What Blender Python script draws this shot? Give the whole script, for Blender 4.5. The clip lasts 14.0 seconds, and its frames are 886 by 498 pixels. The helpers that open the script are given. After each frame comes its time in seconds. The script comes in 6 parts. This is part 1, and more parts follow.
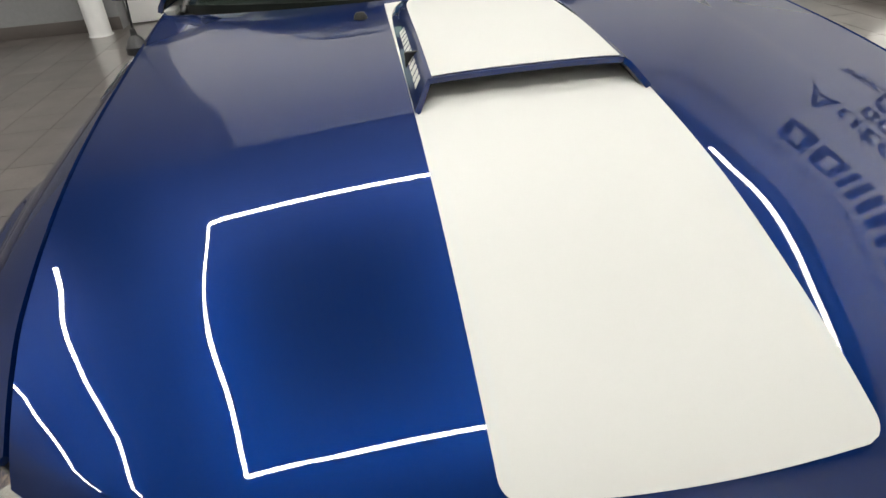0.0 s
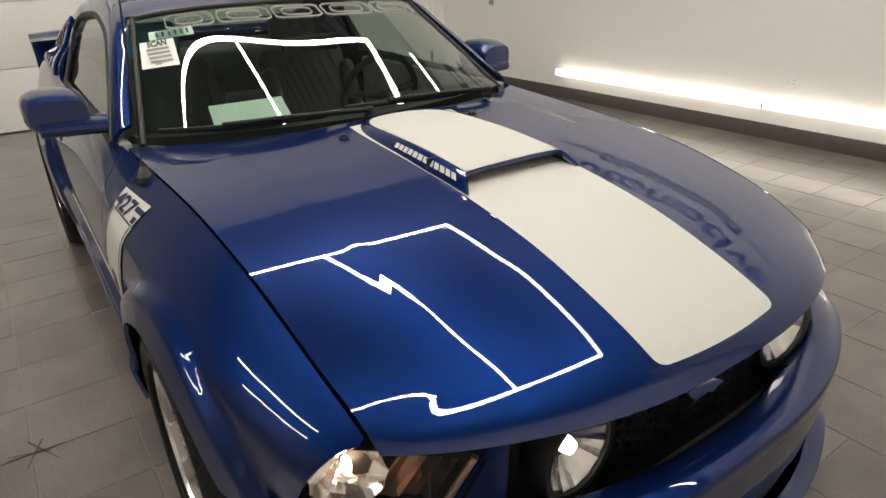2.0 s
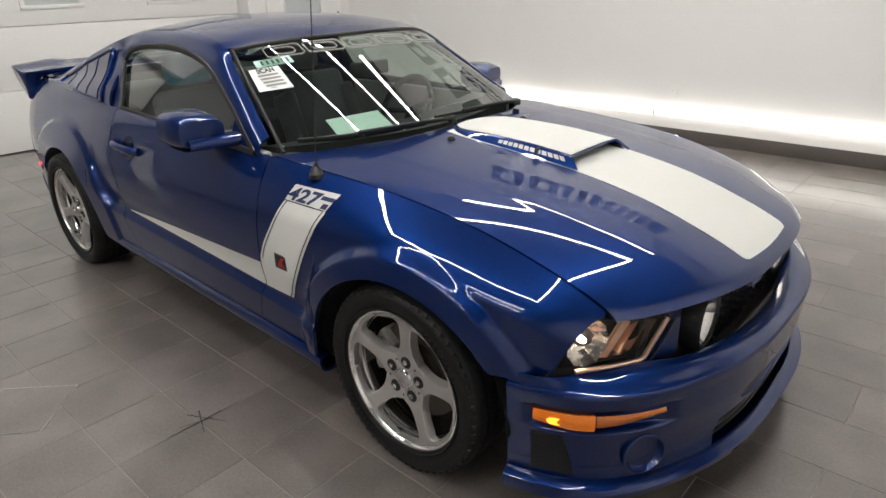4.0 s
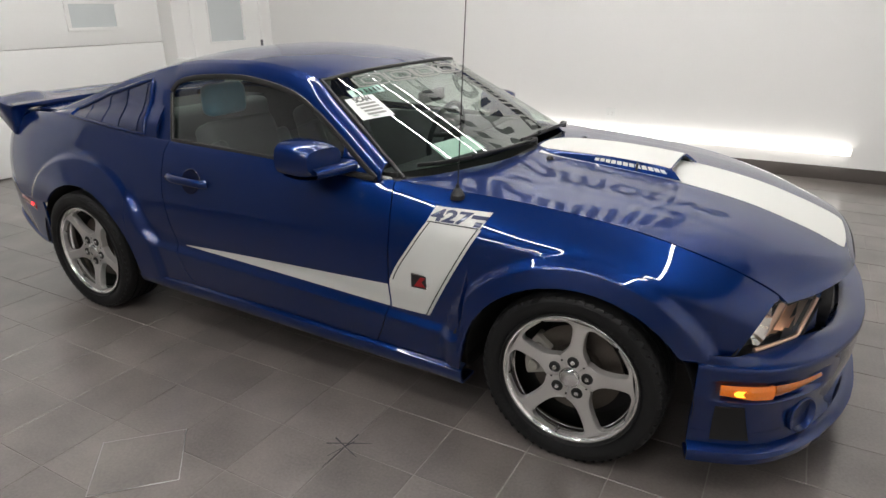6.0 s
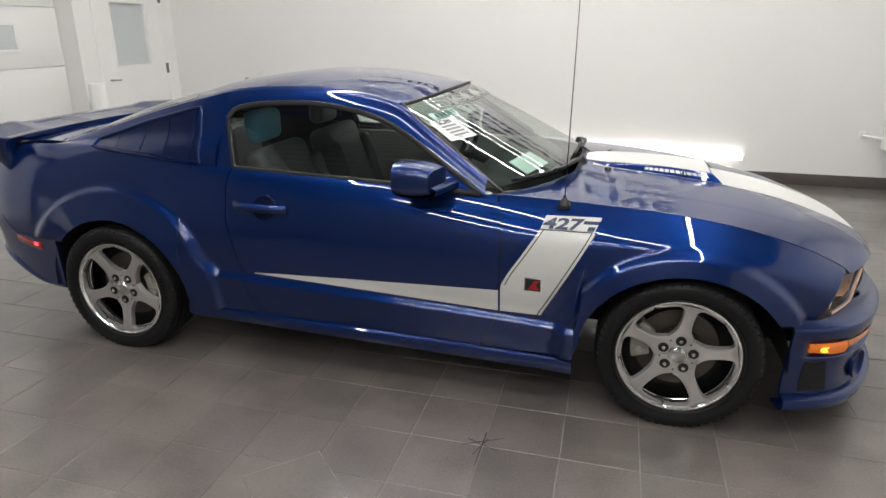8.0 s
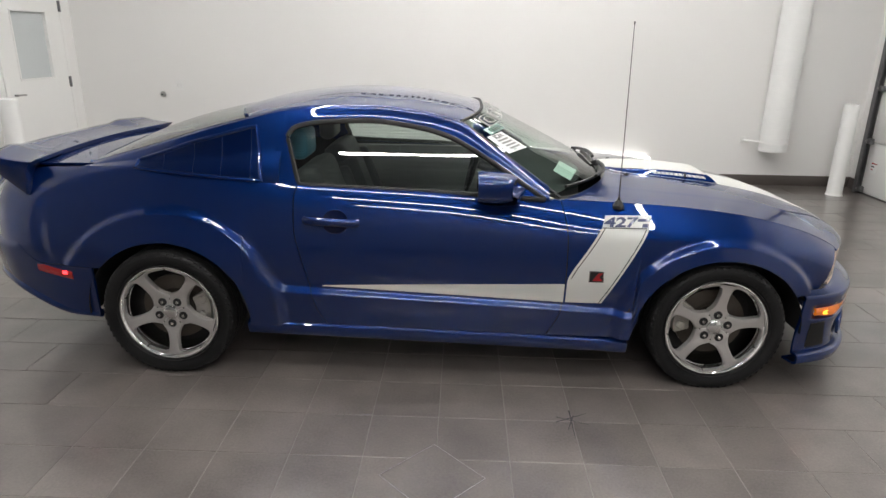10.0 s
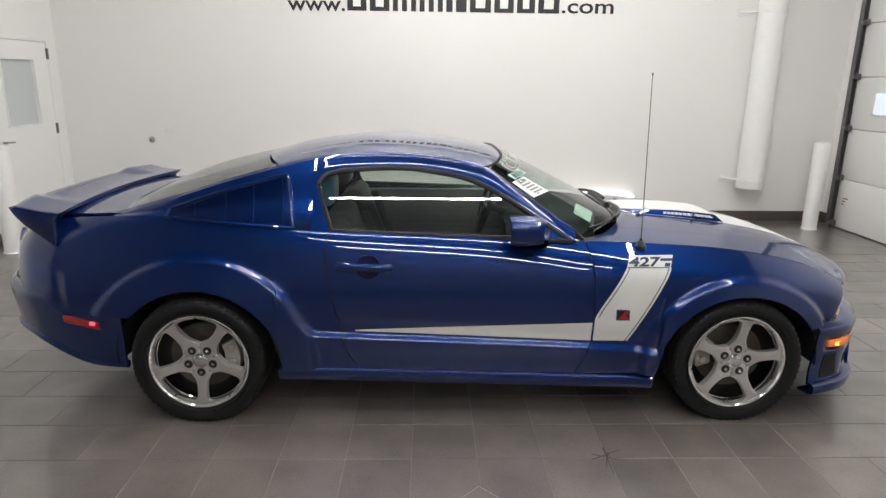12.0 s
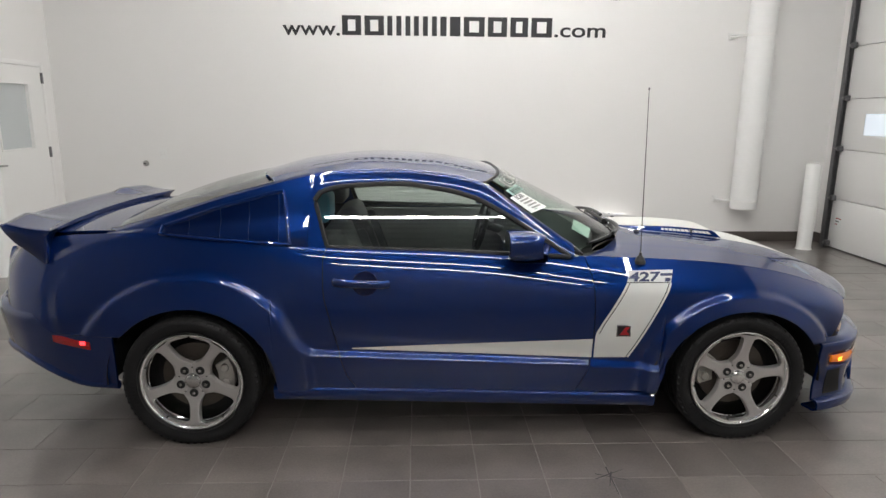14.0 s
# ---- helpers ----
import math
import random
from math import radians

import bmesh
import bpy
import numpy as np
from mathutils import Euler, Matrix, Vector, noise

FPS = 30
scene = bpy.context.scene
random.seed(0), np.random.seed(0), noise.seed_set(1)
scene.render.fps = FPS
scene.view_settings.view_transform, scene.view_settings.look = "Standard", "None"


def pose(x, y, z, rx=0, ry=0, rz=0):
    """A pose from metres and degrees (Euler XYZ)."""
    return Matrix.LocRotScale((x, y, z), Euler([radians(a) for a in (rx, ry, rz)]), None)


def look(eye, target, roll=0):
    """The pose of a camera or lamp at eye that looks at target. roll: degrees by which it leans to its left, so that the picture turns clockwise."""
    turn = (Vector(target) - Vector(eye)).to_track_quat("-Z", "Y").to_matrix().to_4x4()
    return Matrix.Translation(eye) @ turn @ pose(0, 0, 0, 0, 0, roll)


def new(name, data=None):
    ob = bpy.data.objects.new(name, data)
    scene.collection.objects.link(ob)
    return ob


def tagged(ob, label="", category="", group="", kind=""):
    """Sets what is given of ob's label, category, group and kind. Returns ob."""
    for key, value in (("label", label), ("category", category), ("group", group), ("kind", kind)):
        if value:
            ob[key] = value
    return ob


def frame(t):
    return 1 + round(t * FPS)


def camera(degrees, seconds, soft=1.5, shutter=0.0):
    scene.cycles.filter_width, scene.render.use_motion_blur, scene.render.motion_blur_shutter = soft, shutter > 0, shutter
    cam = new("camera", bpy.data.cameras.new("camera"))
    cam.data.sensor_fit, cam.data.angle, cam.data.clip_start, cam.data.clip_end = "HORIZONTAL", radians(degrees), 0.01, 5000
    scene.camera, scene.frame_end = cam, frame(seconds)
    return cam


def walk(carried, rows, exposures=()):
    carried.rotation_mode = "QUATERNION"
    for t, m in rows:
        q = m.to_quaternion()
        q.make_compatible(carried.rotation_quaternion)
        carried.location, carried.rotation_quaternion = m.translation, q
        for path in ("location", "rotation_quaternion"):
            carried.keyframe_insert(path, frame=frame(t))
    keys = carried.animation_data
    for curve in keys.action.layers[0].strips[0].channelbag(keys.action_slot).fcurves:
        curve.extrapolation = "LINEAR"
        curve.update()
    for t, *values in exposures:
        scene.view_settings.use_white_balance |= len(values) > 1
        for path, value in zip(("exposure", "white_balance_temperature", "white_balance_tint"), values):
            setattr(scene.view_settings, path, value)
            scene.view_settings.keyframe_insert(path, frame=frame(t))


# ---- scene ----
# ---- camera ----
cam = camera(69.7, 14.0)
PATH = [
    (0, (2.535, -0.261, 1.24), (0.836, -0.082, 0.2), -4.7),
    (0.2, (2.584, -0.307, 1.282), (0.9, -0.073, 0.229), -5.0),
    (0.5, (2.65, -0.411, 1.34), (1.001, -0.047, 0.27), -4.3),
    (1, (2.773, -0.653, 1.442), (1.184, -0.09, 0.366), -3.7),
    (1.5, (2.811, -0.861, 1.456), (1.252, -0.046, 0.504), -2.5),
    (2, (2.751, -1.079, 1.430), (1.248, -0.050, 0.606), -1.9),
    (2.5, (2.736, -1.327, 1.44), (1.288, -0.213, 0.627), -1.7),
    (3, (2.778, -1.617, 1.496), (1.398, -0.416, 0.687), -1.7),
    (5.5, (2.145, -2.664, 1.547), (1.142, -1.093, 0.822), -0.6),
    (6, (1.936, -2.832, 1.568), (1.023, -1.202, 0.856), -0.5),
    (6.5, (1.75, -3.051, 1.587), (0.928, -1.365, 0.895), -0.4),
    (7, (1.556, -3.22, 1.599), (0.848, -1.478, 0.92), -0.2),
    (7.5, (1.278, -3.314, 1.592), (0.68, -1.526, 0.926), -0.1),
    (8, (1.036, -3.428, 1.609), (0.547, -1.604, 0.951), 0.1),
    (10.5, (-0.075, -3.851, 1.665), (-0.066, -1.949, 1.046), 1.0),
    (11, (-0.175, -3.837, 1.668), (-0.141, -1.932, 1.06), 0.9),
    (11.5, (-0.216, -3.811, 1.672), (-0.171, -1.898, 1.09), 0.8),
    (12, (-0.232, -3.892, 1.703), (-0.178, -1.959, 1.192), 0.7),
    (12.5, (-0.241, -3.953, 1.695), (-0.176, -2.009, 1.229), 0.7),
    (13, (-0.252, -3.955, 1.671), (-0.175, -2.006, 1.229), 0.6),
    (13.5, (-0.246, -3.892, 1.656), (-0.163, -1.942, 1.22), 0.6),
    (14, (-0.252, -3.868, 1.643), (-0.178, -1.916, 1.213), 0.5),
]
walk(cam, [(t, look(eye, target, roll)) for t, eye, target, roll in PATH], ((0, 0.04, 6650, 8), (1, -0.08, 7000, 9), (2, -0.2, 7300, 10), (3, -0.06, 6900, 10), (6.5, 0.10, 6500, 10), (8, 0.18, 6500, 10), (11.5, 0.19, 6500, 10), (14, 0.04, 6500, 10)))

# ---- light ----
world = bpy.data.worlds.new("world")
scene.world = world
world.use_nodes = True
world.node_tree.nodes["Background"].inputs[0].default_value = (0.02, 0.02, 0.02, 1)
world.node_tree.nodes["Background"].inputs[1].default_value = 0.3
scene.view_settings.exposure = 0.0
TUBE_POWER = 69.0        # ceiling light bars
WALL_TUBE_POWER = 2.9    # low tube on the back wall
CEILING_Z = 5.3
BAR_Z = 4.50


# ---- materials ----
def material(name, color, rough=0.5, metal=0.0, coat=0.0, grain=0.0, scale=40.0, bump=0.0, bump_scale=120.0, wear=0.0, wear_scale=2.0, spec=0.5):
    """Principled surface with variation at two scales (wear: broad, grain: fine) and fine relief."""
    m = bpy.data.materials.new(name)
    m.use_nodes = True
    n, l = m.node_tree.nodes, m.node_tree.links
    b = n["Principled BSDF"]
    b.inputs["Base Color"].default_value = (*color, 1)
    b.inputs["Roughness"].default_value = rough
    b.inputs["Metallic"].default_value = metal
    b.inputs["Coat Weight"].default_value = coat
    b.inputs["Coat Roughness"].default_value = 0.004
    b.inputs["Specular IOR Level"].default_value = spec
    co = n.new("ShaderNodeTexCoord")
    if grain or wear:
        fine, broad = n.new("ShaderNodeTexNoise"), n.new("ShaderNodeTexNoise")
        fine.inputs["Scale"].default_value, broad.inputs["Scale"].default_value = scale, wear_scale
        fine.inputs["Detail"].default_value, broad.inputs["Detail"].default_value = 6, 5
        mix = n.new("ShaderNodeMath")
        mix.operation = "MULTIPLY_ADD"
        add = n.new("ShaderNodeMath")
        add.operation = "MULTIPLY_ADD"
        l.new(co.outputs["Object"], fine.inputs["Vector"])
        l.new(co.outputs["Object"], broad.inputs["Vector"])
        l.new(fine.outputs["Fac"], mix.inputs[0])
        mix.inputs[1].default_value, mix.inputs[2].default_value = grain * 2, 1 - grain - wear
        l.new(broad.outputs["Fac"], add.inputs[0])
        add.inputs[1].default_value = wear * 2
        l.new(mix.outputs[0], add.inputs[2])
        vary = n.new("ShaderNodeMix")
        vary.data_type, vary.blend_type = "RGBA", "MULTIPLY"
        vary.inputs["Factor"].default_value = 1
        vary.inputs["A"].default_value = (*color, 1)
        l.new(add.outputs[0], vary.inputs["B"])
        l.new(vary.outputs["Result"], b.inputs["Base Color"])
        rr = n.new("ShaderNodeMapRange")
        rr.inputs["From Min"].default_value, rr.inputs["From Max"].default_value = 0.3, 0.7
        rr.inputs["To Min"].default_value, rr.inputs["To Max"].default_value = rough * (1 - wear), min(1, rough * (1 + wear))
        l.new(broad.outputs["Fac"], rr.inputs["Value"])
        l.new(rr.outputs["Result"], b.inputs["Roughness"])
    if bump:
        t, bp = n.new("ShaderNodeTexNoise"), n.new("ShaderNodeBump")
        t.inputs["Scale"].default_value, t.inputs["Detail"].default_value = bump_scale, 4
        bp.inputs["Strength"].default_value, bp.inputs["Distance"].default_value = bump, 0.002
        l.new(co.outputs["Object"], t.inputs["Vector"])
        l.new(t.outputs["Fac"], bp.inputs["Height"])
        l.new(bp.outputs["Normal"], b.inputs["Normal"])
    return m


def glowing(name, color, power):
    m = bpy.data.materials.new(name)
    m.use_nodes = True
    b = m.node_tree.nodes["Principled BSDF"]
    b.inputs["Base Color"].default_value = (*color, 1)
    b.inputs["Emission Color"].default_value = (*color, 1)
    b.inputs["Emission Strength"].default_value = power
    return m


def glass(name, color, rough=0.0, head_on=0.06):
    """Thin tinted pane: a mirror-like film, stronger at a slant, over a see-through body."""
    m = bpy.data.materials.new(name)
    m.use_nodes = True
    n, l = m.node_tree.nodes, m.node_tree.links
    n.remove(n["Principled BSDF"])
    tr, gl, mix, lw = (n.new("ShaderNodeBsdfTransparent"), n.new("ShaderNodeBsdfGlossy"), n.new("ShaderNodeMixShader"), n.new("ShaderNodeLayerWeight"))
    tr.inputs["Color"].default_value = (*color, 1)
    gl.inputs["Roughness"].default_value = rough
    lw.inputs["Blend"].default_value = 0.5
    slant, gain = n.new("ShaderNodeMath"), n.new("ShaderNodeMath")
    slant.operation, gain.operation = "POWER", "MULTIPLY_ADD"
    slant.inputs[1].default_value = 4.2
    gain.inputs[1].default_value, gain.inputs[2].default_value = 1 - head_on, head_on
    l.new(lw.outputs["Facing"], slant.inputs[0])
    l.new(slant.outputs[0], gain.inputs[0])
    l.new(gain.outputs[0], mix.inputs[0])
    l.new(tr.outputs[0], mix.inputs[1])
    l.new(gl.outputs[0], mix.inputs[2])
    l.new(mix.outputs[0], n["Material Output"].inputs["Surface"])
    return m


PAINT = material("blue_paint", (0.0022, 0.0195, 0.116), 0.33, 0.66, 1.0, grain=0.06, scale=1500, wear=0.03, wear_scale=1.5, spec=0.0)
PAINT.node_tree.nodes["Principled BSDF"].inputs["Coat IOR"].default_value = 1.57
DECAL = material("white_vinyl", (0.62, 0.62, 0.595), 0.42, 0, 0.03, spec=0.3, grain=0.01, scale=300, wear=0.02, wear_scale=3)
DECAL_BLUE = material("blue_print", (0.006, 0.014, 0.07), 0.4, 0, 0.2)
INK = material("black_ink", (0.012, 0.012, 0.014), 0.45, grain=0.05)
# body blue darkened to stand in for shade in the handle cup
RECESS_SHADE = material("shaded_recess_paint", (0.0016, 0.0060, 0.034), 0.4, 0.3, 0.6, grain=0.05, spec=0.0)
PLASTIC = material("black_plastic", (0.012, 0.012, 0.013), 0.45, grain=0.1, scale=200, bump=0.15, bump_scale=700)
SHELL = material("underbody_black", (0.006, 0.006, 0.007), 0.8, grain=0.2, scale=60)
RUBBER = material("tyre_rubber", (0.012, 0.012, 0.0125), 0.5, grain=0.2, scale=90, wear=0.2, wear_scale=6, bump=0.25, bump_scale=300, spec=0.22)
SEAL = material("window_rubber", (0.010, 0.010, 0.010), 0.5, grain=0.1)
CHROME = material("chrome", (0.78, 0.78, 0.77), 0.06, 1.0, grain=0.03, scale=30)
ALLOY = material("polished_alloy", (0.62, 0.60, 0.585), 0.30, 0.72, grain=0.03, scale=400, wear=0.03, wear_scale=12)
LIP = material("bright_rim_lip", (0.86, 0.85, 0.83), 0.16, 0.88, grain=0.03, scale=300)
STEEL = material("brake_steel", (0.11, 0.095, 0.082), 0.5, 0.8, grain=0.15, scale=120, wear=0.2, wear_scale=10)
CAST = material("cast_metal", (0.46, 0.44, 0.40), 0.5, 0.6, grain=0.15, scale=90, bump=0.2)
REFLECTOR = material("lamp_silver", (0.88, 0.87, 0.85), 0.16, 1.0, grain=0.06, scale=60)
COPPER = material("lamp_trim", (0.72, 0.50, 0.38), 0.30, 1.0, grain=0.05)
LINER = material("roof_cloth", (0.42, 0.42, 0.40), 0.85, grain=0.1, scale=300)
GLASS = glass("tinted_glass", (0.85, 0.92, 0.88), 0.0, 0.26)
SCREEN_GLASS = glass("windscreen_glass", (0.68, 0.79, 0.73), 0.0, 0.15)
LENS = glass("clear_lens", (0.95, 0.94, 0.92), 0.0, 0.04)
LOUVER = material("louver_gloss", (0.0034, 0.0180, 0.100), 0.30, 0.9, 1.0, grain=0.05, spec=0.0)
TRIM_GREY = material("grey_door_lining", (0.27, 0.275, 0.265), 0.6, grain=0.1, scale=150, bump=0.2, bump_scale=400)
AMBER = material("amber_lens", (0.50, 0.11, 0.006), 0.10, 0, 1.0, grain=0.25, scale=90)
AMBER.node_tree.nodes["Principled BSDF"].inputs["Emission Color"].default_value = (1.0, 0.26, 0.01, 1)
AMBER.node_tree.nodes["Principled BSDF"].inputs["Emission Strength"].default_value = 0.22
AMBER_DARK = material("amber_lens_dark", (0.48, 0.125, 0.006), 0.15, 0, 1.0, grain=0.25, scale=90)
AMBER_LIT = glowing("amber_bulb", (1.0, 0.42, 0.03), 2.2)
RED = material("red_lens", (0.30, 0.006, 0.010), 0.12, 0, 1.0)
RED_LIT = glowing("red_bulb", (1.0, 0.04, 0.05), 3.0)
WHITE_BULB = glowing("lamp_bulb_white", (1.0, 0.93, 0.84), 6.0)
BULB = glowing("headlamp_bulb", (1.0, 0.72, 0.52), 30.0)
CLOTH = material("seat_leather", (0.075, 0.08, 0.08), 0.5, grain=0.15, scale=80, bump=0.2, bump_scale=200)
COVER = material("blue_plastic_cover", (0.10, 0.42, 0.62), 0.3, grain=0.1, scale=20)
DASH = material("dashboard_vinyl", (0.010, 0.011, 0.011), 0.65, grain=0.15, scale=150, bump=0.3, bump_scale=500)
PAPER = material("paper", (0.78, 0.79, 0.78), 0.7, grain=0.02)
PAPER_GREEN = material("green_paper", (0.68, 0.80, 0.74), 0.7, grain=0.03)
PAPER_MINT = material("mint_paper", (0.42, 0.60, 0.55), 0.7, grain=0.03)
BADGE_RED = material("badge_red", (0.35, 0.01, 0.015), 0.3, 0, 0.6)
WALL = material("wall_paint", (0.80, 0.79, 0.775), 0.55, grain=0.012, scale=60, wear=0.02, wear_scale=0.8, bump=0.08, bump_scale=260)
# for unseen walls: the dimness of the room's south end put into the colour
DARKWALL = material("unseen_wall_grey", (0.23, 0.23, 0.235), 0.7, grain=0.1, scale=30, wear=0.1)
CEILING = material("ceiling_dark", (0.085, 0.09, 0.10), 0.9, grain=0.1, scale=4)
BASE = material("vinyl_base", (0.086, 0.073, 0.067), 0.5, grain=0.08, scale=50, wear=0.08)
DOORPAINT = material("white_door_paint", (0.82, 0.815, 0.80), 0.42, grain=0.015, scale=40, wear=0.02)
FROST = material("frosted_glass", (0.55, 0.58, 0.585), 0.35, grain=0.02, wear=0.04)
HARDWARE = material("satin_metal", (0.42, 0.41, 0.40), 0.35, 1.0, grain=0.08, scale=80)
GALV = material("galvanised_track", (0.17, 0.17, 0.175), 0.5, 0.8, grain=0.25, scale=30, wear=0.2, wear_scale=5)
POST = material("white_post_sleeve", (0.80, 0.80, 0.785), 0.4, grain=0.02, scale=30, wear=0.04, wear_scale=4)
WRAP = material("white_wrap", (0.80, 0.80, 0.79), 0.5, grain=0.03, scale=20, wear=0.03, wear_scale=3, bump=0.3, bump_scale=25)
BAR_LIGHT = glowing("light_bar", (1.0, 0.985, 0.955), TUBE_POWER)
BAR_LIGHT_SOFT = glowing("light_bar_dimmed", (1.0, 0.985, 0.955), 0.42 * TUBE_POWER)
TUBE_LIGHT = glowing("wall_tube", (1.0, 0.97, 0.92), WALL_TUBE_POWER)
DAY = glowing("daylight", (0.80, 0.90, 1.0), 0.33)


# ---- helpers for building ----
def mesh_of(verts, faces, smooth=35):
    me = bpy.data.meshes.new("mesh")
    me.from_pydata([tuple(v) for v in verts], [], faces)
    me.update()
    if smooth:
        me.shade_smooth()
        me.set_sharp_from_angle(angle=radians(smooth))
    return me


def part(name, bm, mat, parent=None, label="", smooth=35, at=None):
    """Links a bmesh or a mesh as one object, under a thing or a part of a thing."""
    if isinstance(bm, bmesh.types.BMesh):
        me = bpy.data.meshes.new(name)
        bmesh.ops.recalc_face_normals(bm, faces=bm.faces)
        bm.to_mesh(me)
        bm.free()
        if smooth:
            me.shade_smooth()
            me.set_sharp_from_angle(angle=radians(smooth))
    else:
        me = bm
    me.name = name
    if not me.materials:
        me.materials.append(mat)
    ob = new(name, me)
    if parent is not None:
        ob.parent = parent
    if at is not None:
        ob.matrix_basis = at
    if label:
        ob["label"] = label
    return ob


def thing(name, label, category, group="", kind="", at=None):
    ob = new(name)
    ob.empty_display_size = 0.1
    if at is not None:
        ob.matrix_basis = at
    return tagged(ob, label, category, group, kind)


def box(a, b, bevel=0.0, bm=None, seg=2):
    own = bmesh.new()
    bmesh.ops.create_cube(own, size=1)
    for v in own.verts:
        v.co = [a[i] + (b[i] - a[i]) * (v.co[i] + 0.5) for i in range(3)]
    if bevel:
        bmesh.ops.bevel(own, geom=own.edges[:], offset=bevel, segments=seg, affect="EDGES", profile=0.5)
    return join(bm, own)


def join(bm, own):
    if bm is None:
        return own
    me = bpy.data.meshes.new("tmp")
    own.to_mesh(me)
    own.free()
    bm.from_mesh(me)
    bpy.data.meshes.remove(me)
    return bm


def rod(p, q, r, r2=None, seg=16, bm=None):
    """A round bar from p to q."""
    own = bmesh.new()
    p, q = Vector(p), Vector(q)
    turn = (q - p).to_track_quat("Z", "Y").to_matrix().to_4x4()
    m = Matrix.Translation((p + q) / 2) @ turn
    bmesh.ops.create_cone(own, cap_ends=True, segments=seg, radius1=r, radius2=r if r2 is None else r2, depth=(q - p).length, matrix=m)
    return join(bm, own)


def lathe(profile, seg=64, axis="y", bm=None, close=False, cap=False):
    """Turns (radius, height) pairs round an axis."""
    own = bmesh.new()
    rings = []
    for r, h in profile:
        ring = []
        for i in range(seg):
            a = 2 * math.pi * i / seg
            c, s = r * math.cos(a), r * math.sin(a)
            ring.append(own.verts.new((c, h, s) if axis == "y" else ((c, s, h) if axis == "z" else (h, c, s))))
        rings.append(ring)
    n = len(rings)
    for k in range(n if close else n - 1):
        u, w = rings[k], rings[(k + 1) % n]
        for i in range(seg):
            j = (i + 1) % seg
            own.faces.new((u[i], u[j], w[j], w[i]))
    if cap:
        for ring in (rings[0], rings[-1]):
            if (ring[0].co - ring[seg // 2].co).length > 1e-5:
                own.faces.new(ring)
    bmesh.ops.remove_doubles(own, verts=own.verts[:], dist=1e-5)
    return join(bm, own)


def sweep(points, r, seg=8, closed=False, flat=1.0, bm=None):
    """A tube along points; flat squeezes it across its second axis."""
    own = bmesh.new()
    pts = [Vector(p) for p in points]
    n = len(pts)
    rings = []
    side = None
    for i, p in enumerate(pts):
        d = (pts[(i + 1) % n] - pts[i - 1]) if closed or 0 < i < n - 1 else (pts[min(i + 1, n - 1)] - pts[max(i - 1, 0)])
        d.normalize()
        if side is None:
            side = d.orthogonal().normalized()
            if abs(d.dot(Vector((0, 1, 0)))) < 0.9:
                side = d.cross(Vector((0, 1, 0))).normalized()
        else:
            side = (side - d * side.dot(d)).normalized()
        up = d.cross(side)
        rings.append([own.verts.new(p + side * (r * math.cos(2 * math.pi * k / seg)) + up * (r * flat * math.sin(2 * math.pi * k / seg))) for k in range(seg)])
    for i in range(n if closed else n - 1):
        u, w = rings[i], rings[(i + 1) % n]
        for k in range(seg):
            own.faces.new((u[k], u[(k + 1) % seg], w[(k + 1) % seg], w[k]))
    if not closed:
        own.faces.new(rings[0])
        own.faces.new(rings[-1])
    return join(bm, own)


def prism(outline, depth, place, bevel=0.0, bm=None):
    """A plate: a 2D outline given depth, laid by place(x, y, d)."""
    own = bmesh.new()
    a = [own.verts.new(place(x, y, 0.0)) for x, y in outline]
    b = [own.verts.new(place(x, y, depth)) for x, y in outline]
    n = len(a)
    own.faces.new(a)
    own.faces.new(b[::-1])
    for i in range(n):
        own.faces.new((a[i], b[i], b[(i + 1) % n], a[(i + 1) % n]))
    if bevel:
        bmesh.ops.bevel(own, geom=own.edges[:], offset=bevel, segments=2, affect="EDGES", profile=0.5)
    return join(bm, own)


def pch(*pts):
    """A smooth curve through (x, y) pairs that never overshoots."""
    x = np.array([p[0] for p in pts], float)
    y = np.array([p[1] for p in pts], float)
    o = np.argsort(x)
    x, y = x[o], y[o]
    h, d = np.diff(x), np.diff(y) / np.diff(x)
    m = np.zeros(len(x))
    for i in range(1, len(x) - 1):
        if d[i - 1] * d[i] > 0:
            a, b = 2 * h[i] + h[i - 1], h[i] + 2 * h[i - 1]
            m[i] = (a + b) / (a / d[i - 1] + b / d[i])
    m[0], m[-1] = d[0], d[-1]

    def f(v):
        v = np.clip(np.asarray(v, float), x[0], x[-1])
        i = np.clip(np.searchsorted(x, v) - 1, 0, len(x) - 2)
        t = (v - x[i]) / h[i]
        return (y[i] * (1 + 2 * t) * (1 - t) ** 2 + m[i] * h[i] * t * (1 - t) ** 2 + y[i + 1] * t * t * (3 - 2 * t) - m[i + 1] * h[i] * t * t * (1 - t))
    return f


def smooth(t):
    t = np.clip(t, 0, 1)
    return t * t * (3 - 2 * t)


